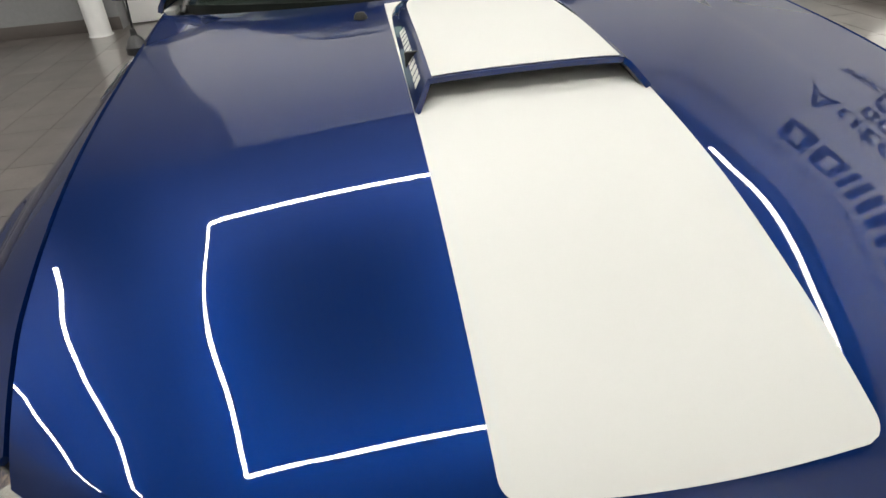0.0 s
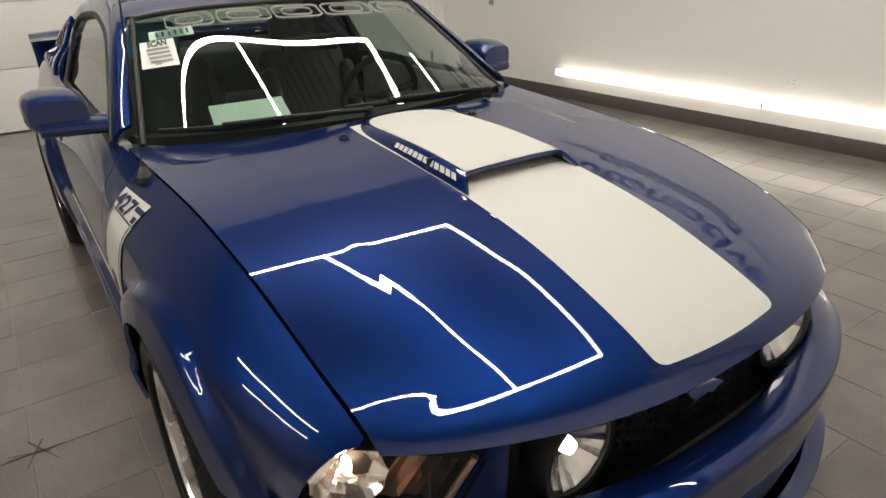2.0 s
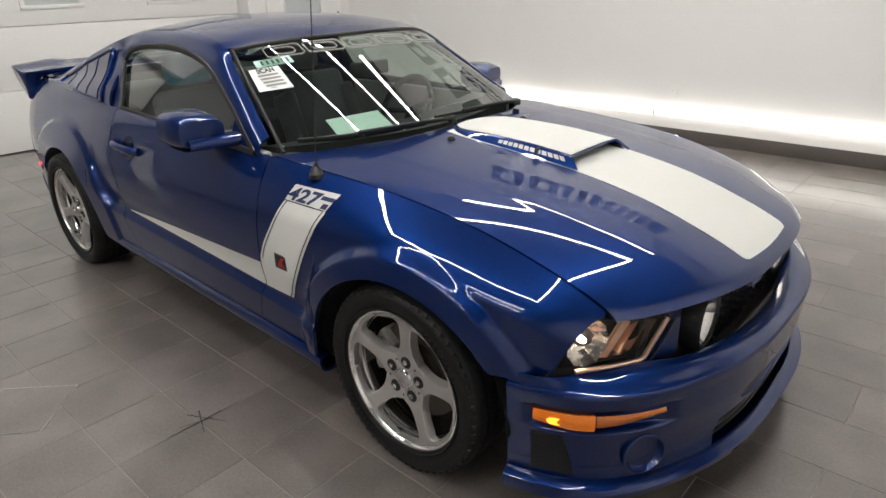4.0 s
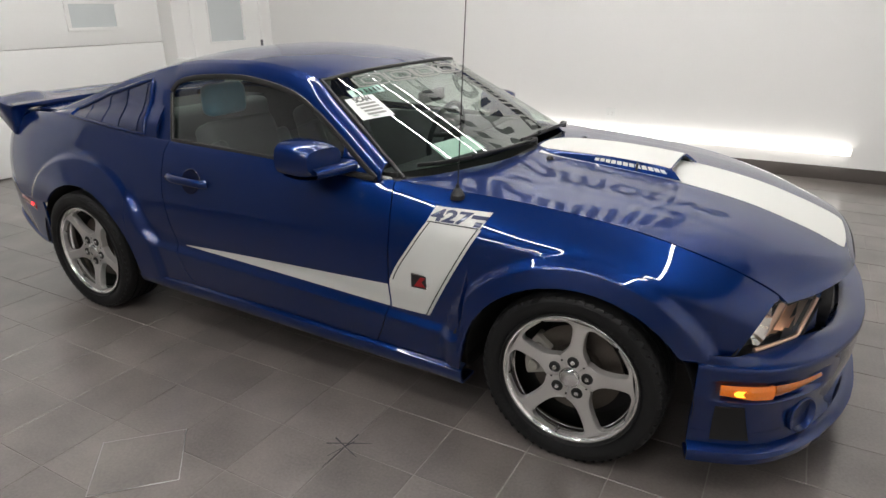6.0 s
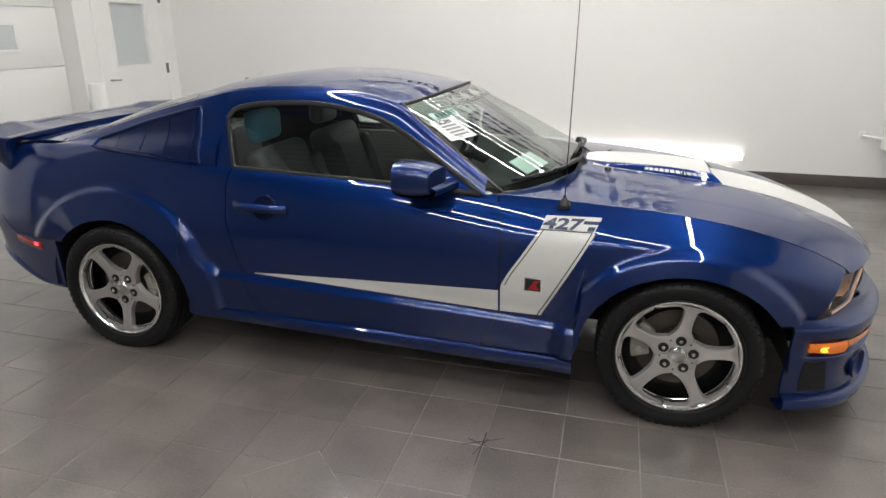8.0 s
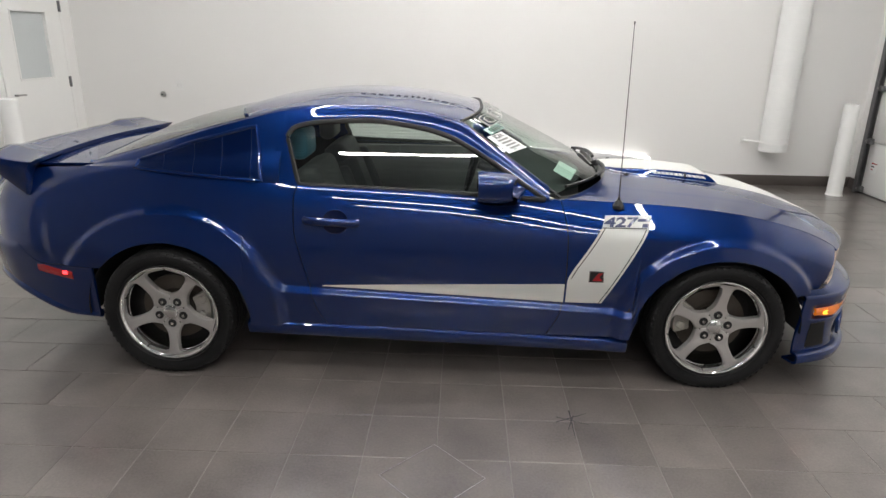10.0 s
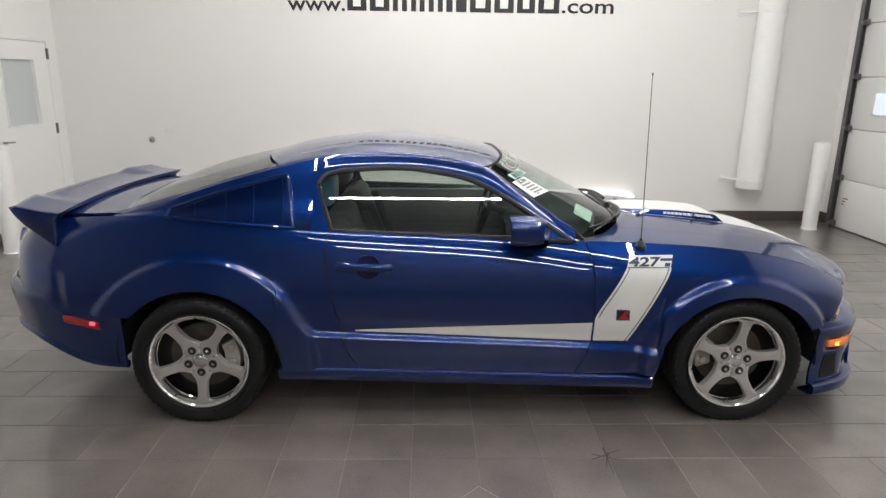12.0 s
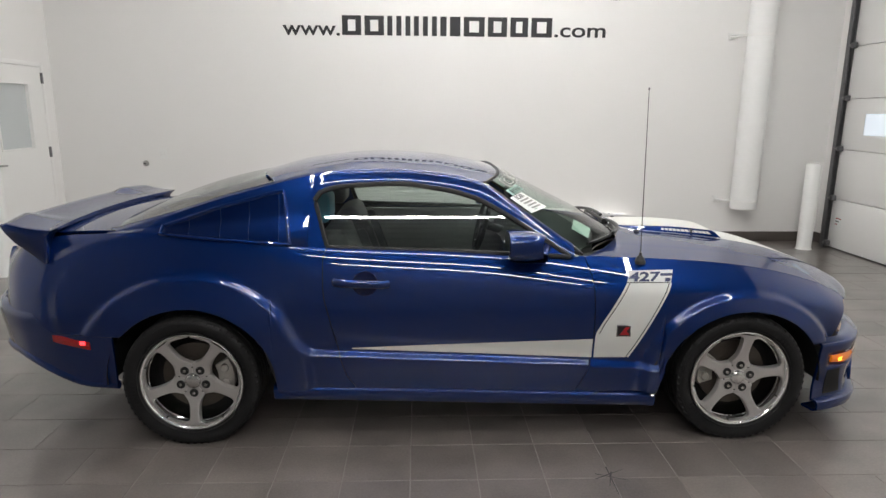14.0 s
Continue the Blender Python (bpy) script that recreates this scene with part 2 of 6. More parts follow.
def sheet(P, lip=0.012, out=(0, 0, 1), lips=(1, 1, 1, 1)):
    """A panel from a grid of points, its edges turned inwards by lip. out: roughly outwards. lips: at u0, u1, v0, v1."""
    P = np.asarray(P, float)
    du, dv = np.gradient(P, axis=0), np.gradient(P, axis=1)
    N = np.cross(du, dv)
    N /= np.maximum(np.linalg.norm(N, axis=2, keepdims=True), 1e-9)
    flip = (N * np.asarray(out)).sum() < 0
    if flip:
        N = -N
    if lip:
        if lips[0]:
            P, N = np.concatenate([(P[:1] - N[:1] * lip), P]), np.concatenate([N[:1], N])
        if lips[1]:
            P, N = np.concatenate([P, (P[-1:] - N[-1:] * lip)]), np.concatenate([N, N[-1:]])
        if lips[2]:
            P, N = np.concatenate([(P[:, :1] - N[:, :1] * lip), P], 1), np.concatenate([N[:, :1], N], 1)
        if lips[3]:
            P, N = np.concatenate([P, (P[:, -1:] - N[:, -1:] * lip)], 1), np.concatenate([N, N[:, -1:]], 1)
    n, m = P.shape[:2]
    faces = []
    for i in range(n - 1):
        for j in range(m - 1):
            f = (i * m + j, (i + 1) * m + j, (i + 1) * m + j + 1, i * m + j + 1)
            faces.append(f[::-1] if flip else f)
    return mesh_of(P.reshape(-1, 3), faces, 30)


def flipped(P):
    Q = np.array(P, float)
    Q[..., 1] *= -1
    return Q


def mirrored(me):
    """The same mesh on the other side of the car."""
    m2 = me.copy()
    m2.transform(Matrix.Scale(-1, 4, (0, 1, 0)))
    m2.flip_normals()
    return m2
BARS = [((-1.55, -2.62), (-1.55, 2.30)), ((2.42, -2.62), (2.42, 2.30)), ((-1.55, -2.62), (2.42, -2.62)), ((-1.55, 2.30), (2.42, 2.30)),
        ((-1.55, 0.45), (2.42, 0.45)), ((-1.55, 3.12), (2.42, 3.12)), ((-1.55, -5.0), (2.42, -5.0)), ((-1.55, -6.9), (2.42, -6.9))]


# ---- the room ----
NORTH, WEST, EAST, SOUTH = 4.10, -4.62, 4.90, -8.6
TILE = material("stone_tile", (0.146, 0.127, 0.117), 0.34, coat=0.8, grain=0.34, scale=95, wear=0.56, wear_scale=3.4, bump=0.10, bump_scale=160)
TILE.node_tree.nodes["Principled BSDF"].inputs["Coat Roughness"].default_value = 0.17
_n, _l = TILE.node_tree.nodes, TILE.node_tree.links
_info = _n.new("ShaderNodeObjectInfo")
_geo = _n.new("ShaderNodeNewGeometry")
_sum = _n.new("ShaderNodeMath")
_sum.operation = "ADD"
_frac = _n.new("ShaderNodeMath")
_frac.operation = "FRACT"
_rng = _n.new("ShaderNodeMapRange")
_rng.inputs["To Min"].default_value, _rng.inputs["To Max"].default_value = 0.86, 1.10
_l.new(_info.outputs["Random"], _sum.inputs[0])
_l.new(_geo.outputs["Random Per Island"], _sum.inputs[1])
_l.new(_sum.outputs[0], _frac.inputs[0])
_l.new(_frac.outputs[0], _rng.inputs["Value"])
_b = _n["Principled BSDF"]
_old = _b.inputs["Base Color"].links[0].from_socket
_mul = _n.new("ShaderNodeMix")
_mul.data_type, _mul.blend_type = "RGBA", "MULTIPLY"
_mul.inputs["Factor"].default_value = 1
_l.new(_old, _mul.inputs["A"])
_l.new(_rng.outputs["Result"], _mul.inputs["B"])
_l.new(_mul.outputs["Result"], _b.inputs["Base Color"])
for _t in _n:
    if _t.bl_idname == "ShaderNodeTexNoise":
        for _k in list(_t.inputs["Vector"].links):
            _l.remove(_k)
        _l.new(_geo.outputs["Position"], _t.inputs["Vector"])
for _k in list(_b.inputs["Roughness"].links):
    _l.remove(_k)
GROUT = material("tile_grout", (0.215, 0.198, 0.184), 0.7, grain=0.12, scale=90, wear=0.34, wear_scale=1.3)


def wall(name, a, b, mat=WALL):
    return tagged(part(name, box(a, b), mat), kind="structure")


TOP = CEILING_Z
wall("wall_north", (WEST - 0.2, NORTH, -0.1), (EAST + 0.2, NORTH + 0.2, TOP))
# unseen; toned dark so that the car's flank reflects a dim room
wall("wall_south", (WEST - 0.4, SOUTH - 0.2, -0.1), (EAST + 0.2, SOUTH, TOP), DARKWALL)
# west wall: pier with the doorway, lintel over the wide gate
DY0, DY1, DH = 2.80, 3.885, 2.075
wall("wall_west", (WEST - 0.2, DY1, -0.1), (WEST, NORTH, TOP))
wall("wall_west_pier", (WEST - 0.3, 2.50, -0.1), (WEST, DY0, TOP))
wall("wall_west_lintel", (WEST - 0.2, DY0, DH), (WEST, DY1, TOP))
wall("wall_west_header", (WEST - 0.3, -2.6, 2.44), (WEST, 2.50, TOP))
# unseen stretch, toned dark to keep the tail's reflections dark
wall("wall_west_south", (WEST - 0.3, SOUTH, -0.1), (WEST, -2.6, TOP), DARKWALL)
# east wall round its gate
GY0, GY1 = -0.9, 3.80
wall("wall_east", (EAST, GY1, -0.1), (EAST + 0.2, NORTH, TOP))
wall("wall_east_header", (EAST, GY0, 3.2), (EAST + 0.2, GY1, TOP))
wall("wall_east_south", (EAST, SOUTH, -0.1), (EAST + 0.2, GY0, TOP))
# ribbed metal deck, its ribs along the room
bm = box((WEST - 0.3, SOUTH - 0.2, TOP + 0.05), (EAST + 0.2, NORTH + 0.2, TOP + 0.1))
prof, y = [], SOUTH - 0.2
while y < NORTH + 0.2:
    prof += [(y, TOP), (y + 0.085, TOP), (y + 0.105, TOP + 0.042), (y + 0.135, TOP + 0.042)]
    y += 0.155
va = [bm.verts.new((WEST - 0.3, p, q)) for p, q in prof]
vb = [bm.verts.new((EAST + 0.2, p, q)) for p, q in prof]
for i in range(len(prof) - 1):
    bm.faces.new((va[i], vb[i], vb[i + 1], va[i + 1]))
tagged(part("ceiling", bm, CEILING, smooth=0), kind="structure")

for nm, a, b in (("baseboard_north", (WEST, NORTH - 0.012, 0), (EAST, NORTH - 0.0005, 0.125)), ("baseboard_west", (WEST + 0.0005, 2.50, 0), (WEST + 0.012, DY0 - 0.05, 0.125)), ("baseboard_west_corner", (WEST + 0.0005, DY1 + 0.05, 0), (WEST + 0.012, NORTH - 0.013, 0.125)), ("baseboard_south", (WEST, SOUTH + 0.0005, 0), (EAST, SOUTH + 0.012, 0.125)), ("baseboard_west_south", (WEST + 0.0005, SOUTH + 0.013, 0), (WEST + 0.012, -2.6, 0.125)), ("baseboard_east", (EAST - 0.012, GY1 + 0.02, 0), (EAST - 0.0005, NORTH - 0.013, 0.125))):
    tagged(part(nm, box(a, b, 0.002), BASE), kind="structure")


def sectional_gate(name, x, y0, y1, height, side, windows):
    """A white overhead gate of wide panels; side +1 if the room lies towards +x."""
    gate = thing(name, "", "", kind="structure")
    z, k = 0.012, 0
    while z < height:
        h = 0.592
        bm = box((x - 0.025, y0, z), (x + 0.025, y1, min(z + h, height)), 0.006)
        part("gate_panel", bm, DOORPAINT, gate)
        face = x + side * 0.026
        if k in windows:
            ys = windows[k]
            for ya, yb in ys:
                zc = z + 0.30
                fr = None
                for a, b in (((ya, zc - 0.155), (yb, zc - 0.115)), ((ya, zc + 0.115), (yb, zc + 0.155)), ((ya, zc - 0.115), (ya + 0.045, zc + 0.115)), ((yb - 0.045, zc - 0.115), (yb, zc + 0.115))):
                    fr = box((face - 0.004, a[0], a[1]), (face + 0.012, b[0], b[1]), 0.003, fr)
                w = part("gate_window", fr, DOORPAINT, gate, "framed window in the gate")
                part("pane", box((face - 0.002, ya + 0.045, zc - 0.115), (face + 0.002, yb - 0.045, zc + 0.115)), DAY if side < 0 else FROST, w)
        z += h + 0.006
        k += 1
    return gate


sectional_gate("gate_east", EAST - 0.025, GY0, GY1 - 0.02, 3.2, -1, {2: [(2.72, 3.42), (1.5, 2.2), (0.3, 1.0)]})
sectional_gate("gate_west", WEST - 0.24, -2.58, 2.49, 2.44, 1, {2: [(1.36, 1.97), (0.1, 0.7), (-1.1, -0.5)]})
wall("wall_west_backing", (WEST - 0.40, SOUTH, -0.1), (WEST - 0.30, 2.50, TOP))
wall("wall_east_backing", (EAST + 0.2, GY0 - 0.2, -0.1), (EAST + 0.3, NORTH + 0.2, TOP))
# gate track with rollers and hinges
track = thing("gate_track", "dark galvanised vertical door track with rollers", "door track")
bm = box((EAST - 0.125, GY1 - 0.02, 0.0), (EAST - 0.055, GY1 - 0.004, 3.6), 0.002)
box((EAST - 0.125, GY1 - 0.070, 0.0), (EAST - 0.115, GY1 - 0.02, 3.6), 0.002, bm)
box((EAST - 0.062, GY1 - 0.055, 0.0), (EAST - 0.055, GY1 - 0.02, 3.6), 0.002, bm)
part("track_rail", bm, GALV, track)
for z in (0.06, 0.62, 1.215, 1.81, 2.41, 3.0):
    r = part("roller_bracket", box((EAST - 0.115, GY1 - 0.12, z - 0.03), (EAST - 0.06, GY1 - 0.05, z + 0.03), 0.006), GALV, track)
    part("roller", rod((EAST - 0.11, GY1 - 0.075, z), (EAST - 0.085, GY1 - 0.03, z), 0.022), HARDWARE, track)
part("edge_strip", box((EAST - 0.004, GY1 + 0.002, 0), (EAST + 0.012 - 0.02, GY1 + 0.05, 3.2), 0.002), DOORPAINT, track)
# small warning label on the gate: unreadable, so bars
lab = thing("gate_label", "small white label with red and dark bars on the gate", "label")
part("label_sheet", box((EAST - 0.0525, 3.54, 0.27), (EAST - 0.0515, 3.66, 0.40)), PAPER, lab)
for i, (c, w) in enumerate(((BADGE_RED, 0.10), (INK, 0.06), (BADGE_RED, 0.04))):
    part("label_bar", box((EAST - 0.0535, 3.65 - w, 0.370 - i * 0.034), (EAST - 0.0527, 3.65, 0.383 - i * 0.034)), c, lab)

# walk-through door in the west wall
door_w = thing("door_1", "", "", kind="structure")
fr = box((WEST - 0.14, DY0 - 0.05, 0), (WEST + 0.012, DY0, DH + 0.05), 0.004)
box((WEST - 0.14, DY1, 0), (WEST + 0.012, DY1 + 0.05, DH + 0.05), 0.004, fr)
box((WEST - 0.14, DY0, DH), (WEST + 0.012, DY1, DH + 0.05), 0.004, fr)
part("door_frame", fr, DOORPAINT, door_w, "white painted door frame")
leaf = None
WY0, WY1, WZ0, WZ1 = 3.03, 3.60, 1.18, 1.87
for a, b in (((DY0 + 0.004, 0.01), (WY0, DH - 0.004)), ((WY1, 0.01), (DY1 - 0.004, DH - 0.004)), ((WY0, 0.01), (WY1, WZ0)), ((WY0, WZ1), (WY1, DH - 0.004))):
    leaf = box((WEST - 0.045, a[0], a[1]), (WEST + 0.006, b[0], b[1]), 0.0, leaf)
leaf_ob = part("door_leaf", leaf, DOORPAINT, door_w, "white door leaf with a frosted window", smooth=0)
part("door_window", box((WEST - 0.04, WY0, WZ0), (WEST - 0.026, WY1, WZ1)), FROST, leaf_ob, "frosted glass pane")
st = None
for a, b in (((WY0 - 0.02, WZ0 - 0.02), (WY1 + 0.02, WZ0)), ((WY0 - 0.02, WZ1), (WY1 + 0.02, WZ1 + 0.02)), ((WY0 - 0.02, WZ0), (WY0, WZ1)), ((WY1, WZ0), (WY1 + 0.02, WZ1))):
    st = box((WEST + 0.004, a[0], a[1]), (WEST + 0.012, b[0], b[1]), 0.002, st)
part("glazing_bead", st, DOORPAINT, leaf_ob)
h = part("door_lever", rod((WEST - 0.01, 2.88, 1.025), (WEST + 0.045, 2.88, 1.025), 0.011), HARDWARE, leaf_ob, "satin metal lever handle")
part("lever_arm", sweep([(WEST + 0.045, 2.87, 1.025), (WEST + 0.05, 2.92, 1.026), (WEST + 0.048, 3.0, 1.022)], 0.009, 8), HARDWARE, leaf_ob)
part("lever_rose", lathe([(0.0, 0.0), (0.034, 0.0), (0.032, 0.008), (0.0, 0.010)], 24, "x"), HARDWARE, leaf_ob, at=Matrix.Translation((WEST - 0.010, 2.88, 1.025)))
for z in (0.27, 1.11, 1.95):
    part("hinge", box((WEST + 0.004, DY1 - 0.020, z - 0.06), (WEST + 0.022, DY1 + 0.016, z + 0.06), 0.004), GALV, door_w, "dull metal hinge")


# posts
def post(x, y, r, h, label):
    p = thing("bollard", label, "bollard", "protective posts", at=Matrix.Translation((x, y, 0)))
    part("sleeve", lathe([(0.0, h), (r * 0.7, h - 0.003), (r * 0.95, h - 0.012), (r, h - 0.03), (r, 0.03), (r * 1.01, 0.0)], 40, "z"), POST, p)
    part("base_ring", lathe([(r * 1.12, 0.0), (r * 1.12, 0.008), (r * 1.02, 0.012), (r * 0.9, 0.012)], 40, "z"), POST, p)
    return p


post(4.47, 3.62, 0.083, 1.05, "white plastic-sleeved bollard beside the overhead gate")
post(-4.34, 2.36, 0.088, 1.05, "white plastic-sleeved bollard beside the walk-through door")
post(-4.40, -2.75, 0.105, 1.05, "white plastic-sleeved bollard at the wide gate's corner")

# wrapped pipe on the north wall
pipe = thing("wrapped_pipe", "thick white wrapped vertical pipe held off the wall", "pipe")
PX, PY, PR = 3.80, 3.90, 0.155
prof = [(0.0, 0.455), (PR * 0.98, 0.455), (PR, 0.462)]
for k in range(26):
    z = 0.47 + k * 0.16
    prof += [(PR, z - 0.004), (PR, z), (PR + 0.0012, z + 0.003), (PR, z + 0.006), (PR, z + 0.010)]
part("pipe_jacket", lathe(prof + [(PR, TOP)], 40, "z"), WRAP, pipe, at=Matrix.Translation((PX, PY, 0)))
for z in (0.555, 2.53):
    part("clamp", lathe([(PR + 0.001, -0.012), (PR + 0.008, -0.010), (PR + 0.008, 0.010), (PR + 0.001, 0.012)], 40, "z"), DOORPAINT, pipe, at=Matrix.Translation((PX, PY, z)))
    part("clamp_arm", rod((PX - PR, PY, z), (PX - 0.27, NORTH - 0.01, z), 0.012), DOORPAINT, pipe)
    part("clamp_plate", box((PX - 0.31, NORTH - 0.012, z - 0.04), (PX - 0.25, NORTH - 0.0005, z + 0.04), 0.003), DOORPAINT, pipe)

# sockets and knob on the north wall
for x, z in ((-3.385, 1.077), (0.136, 0.478)):
    so = thing("wall_socket", "white double wall socket", "socket", "wall sockets", at=Matrix.Translation((x, NORTH, z)))
    part("plate", box((-0.048, -0.007, -0.060), (0.048, -0.0004, 0.060), 0.003), POST, so)
    for dx in (-0.022, 0.022):
        part("outlet", box((dx - 0.013, -0.009, -0.018), (dx + 0.013, -0.0065, 0.018), 0.003), DOORPAINT, so)
        for dz in (-0.006, 0.006):
            part("slot", box((dx - 0.006, -0.0096, 2 * dz - 0.003), (dx + 0.006, -0.0088, 2 * dz + 0.003)), HARDWARE, so)
kn = thing("wall_plug", "round dark metal fitting on the white wall", "wall fitting", at=Matrix.Translation((-3.60, NORTH, 0.962)))
part("knob_rose", lathe([(0.036, 0.0), (0.035, -0.010), (0.022, -0.016), (0.018, -0.035), (0.0, -0.036)], 24), HARDWARE, kn)
part("knob_core", lathe([(0.012, -0.034), (0.010, -0.042), (0.0, -0.043)], 16), INK, kn)

# low light tube along the north wall, in two lengths
for xa, xb in ((-2.39, -0.025), (-0.015, 2.40)):
    tb = thing("wall_light_tube", "long white light tube low on the wall, lit", "light tube", "wall light tubes")
    part("tube", lathe([(0.0, xa), (0.036, xa), (0.036, xb), (0.0, xb)], 20, "x"), TUBE_LIGHT, tb, at=Matrix.Translation((0, NORTH - 0.062, 0.285)))
    part("end_cap", lathe([(0.0, xa - 0.006), (0.038, xa - 0.006), (0.038, xa + 0.006)], 20, "x"), POST, tb, at=Matrix.Translation((0, NORTH - 0.062, 0.285)))
    part("end_cap", lathe([(0.038, xb - 0.006), (0.038, xb + 0.006), (0.0, xb + 0.006)], 20, "x"), POST, tb, at=Matrix.Translation((0, NORTH - 0.062, 0.285)))
    for x in (xa + 0.4, xb - 0.4):
        part("clip", box((x - 0.015, NORTH - 0.030, 0.265), (x + 0.015, NORTH - 0.0005, 0.305), 0.003), POST, tb)

# ---- lettering on the walls ----
def wall_text(text, size, place, name, parent, depth=0.004):
    cu = bpy.data.curves.new("lettering", "FONT")
    cu.body, cu.size, cu.align_x, cu.align_y, cu.extrude, cu.offset = text, size, "LEFT", "BOTTOM_BASELINE", depth, 0.012 * size
    ob = bpy.data.objects.new("lettering", cu)
    scene.collection.objects.link(ob)
    me = bpy.data.meshes.new_from_object(ob.evaluated_get(bpy.context.evaluated_depsgraph_get()))
    bpy.data.objects.remove(ob)
    bpy.data.curves.remove(cu)
    xs = [v.co.x for v in me.vertices]
    lo, hi = min(xs), max(xs)
    for v in me.vertices:
        v.co = place((v.co.x - lo) / (hi - lo), v.co.y, v.co.z)
    return part(name, me, INK, parent, smooth=0)


def word_bars(widths, x0, x1, z0, h, place, parent, gap=0.16):
    """A name shown as plain blocks: three bars, a heavy hollow frame or one bar by the letter's width."""
    total = sum(widths) + gap * (len(widths) - 1)
    k = (x1 - x0) / total
    x = x0
    for w in widths:
        if w > 1.05:
            st = 0.24 * k
            bm = box(*place(x, z0, x + st, z0 + h))
            for c in ((w * k - st) / 2, w * k - st):
                box(*place(x + c, z0, x + c + st, z0 + h), 0.0, bm)
        elif w > 0.5:
            st, sh = 0.27 * k, 0.21 * h
            bm = box(*place(x, z0, x + st, z0 + h))
            box(*place(x + w * k - st, z0, x + w * k, z0 + h), 0.0, bm)
            box(*place(x + st, z0, x + w * k - st, z0 + sh), 0.0, bm)
            box(*place(x + st, z0 + h - sh, x + w * k - st, z0 + h), 0.0, bm)
        else:
            bm = box(*place(x, z0, x + w * k, z0 + h))
        part("letter_block", bm, INK, parent, smooth=0)
        x += (w + gap) * k


NAME = [0.9, 0.92, 1.1, 1.1, 0.3, 0.5]          # the short name
LONG = NAME + [1.0, 0.92, 0.85, 1.0]
north_place = lambda a, z0, b, z1: ((a, NORTH - 0.005, z0), (b, NORTH - 0.0006, z1))
sign = thing("wall_sign", "large black company lettering on the white wall", "sign")
wall_text("www.", 0.235, lambda u, v, d: (-1.868 + 0.672 * u, NORTH - 0.004 - d, 2.487 + v), "web_prefix", sign)
word_bars(LONG, -1.169, 1.335, 2.492, 0.222, north_place, sign)
wall_text(".com", 0.235, lambda u, v, d: (1.365 + 0.62 * u, NORTH - 0.004 - d, 2.500 + v), "web_suffix", sign)
wall_text("Automotive", 0.62, lambda u, v, d: (-2.05 + 4.3 * u, NORTH - 0.004 - d, 2.94 + v), "lettering", sign)
word_bars(NAME, -1.85, 1.85, 3.78, 0.50, north_place, sign)
west_place = lambda a, z0, b, z1: ((WEST + 0.0006, a, z0), (WEST + 0.005, b, z1))
sign2 = thing("wall_sign", "black company lettering on the wall over the wide gate", "sign")
wall_text("www.", 0.235, lambda u, v, d: (WEST + 0.004 + d, -2.12 + 0.672 * u, 2.70 + v), "web_prefix", sign2)
word_bars(LONG, -1.42, 1.08, 2.705, 0.222, west_place, sign2)

# ---- ceiling light bars ----
def light_bar(p, q, lit):
    if abs(p[0] - q[0]) + abs(p[1] - q[1]) < 0.1:
        return
    bar = thing("ceiling_light_bar", "slim white light bar hung below the ceiling, lit", "light bar", "ceiling light bars")
    p, q = Vector(p), Vector(q)
    d = (q - p).normalized()
    n = Vector((-d.y, d.x, 0))
    w, h = 0.027 if p.y > -4 else 0.033, 0.030
    a, b = p + n * w - Vector((0, 0, h)), q - n * w + Vector((0, 0, 0))
    lo, hi = [min(a[i], b[i]) for i in range(3)], [max(a[i], b[i]) for i in range(3)]
    part("diffuser", box(lo, hi, 0.004), lit, bar)
    part("housing", box((lo[0] - 0.002, lo[1] - 0.002, hi[2]), (hi[0] + 0.002, hi[1] + 0.002, hi[2] + 0.025), 0.002), DOORPAINT, bar)
    for k in (0.2, 0.8):
        c = p + (q - p) * k
        part("hanger", rod((c.x, c.y, BAR_Z + 0.02), (c.x, c.y, CEILING_Z), 0.004, seg=6), HARDWARE, bar)


for p, q in BARS:
    light_bar((*p, BAR_Z), (*q, BAR_Z), BAR_LIGHT_SOFT if p[1] > 2.0 and p[1] == q[1] else BAR_LIGHT)


# ---- the car: shape ----
# x forward, y to the car's left, wheels' centres at x = -1.36 and 1.36
plan = pch((-2.40, 0.575), (-2.33, 0.705), (-2.2, 0.807), (-2.05, 0.853), (-1.85, 0.882), (-1.5, 0.898), (-1.1, 0.902), (-0.6, 0.903), (0, 0.907), (0.6, 0.914), (1.0, 0.918), (1.36, 0.912), (1.65, 0.893), (1.85, 0.850), (2.0, 0.775), (2.1, 0.68))
top_y = pch((-2.34, 0.56), (-2.2, 0.66), (-1.9, 0.725), (-1.65, 0.755), (-1.4, 0.79), (-1.0, 0.805), (-0.7, 0.803), (0, 0.805), (0.25, 0.801), (0.45, 0.793), (0.62, 0.7845), (0.80, 0.7752), (1.0, 0.7642), (1.2, 0.7555), (1.5, 0.748), (1.8, 0.738), (2.0, 0.715))
top_z = pch((-2.34, 0.93), (-2.2, 0.985), (-1.9, 1.025), (-1.65, 1.035), (-1.4, 1.018), (-1.0, 0.990), (-0.7, 0.972), (0, 0.950), (0.5, 0.930), (0.8, 0.917), (1.2, 0.892), (1.5, 0.855), (1.8, 0.780), (1.93, 0.725), (2.0, 0.685))
crease_z = pch((-0.95, 0.480), (-0.65, 0.464), (0.6, 0.412), (1.0, 0.388))
cove_x = pch((0.30, -0.80), (0.44, -0.76), (0.465, -0.78), (0.50, -0.825), (0.55, -0.872), (0.64, -0.912), (0.75, -0.950), (0.90, -1.02))
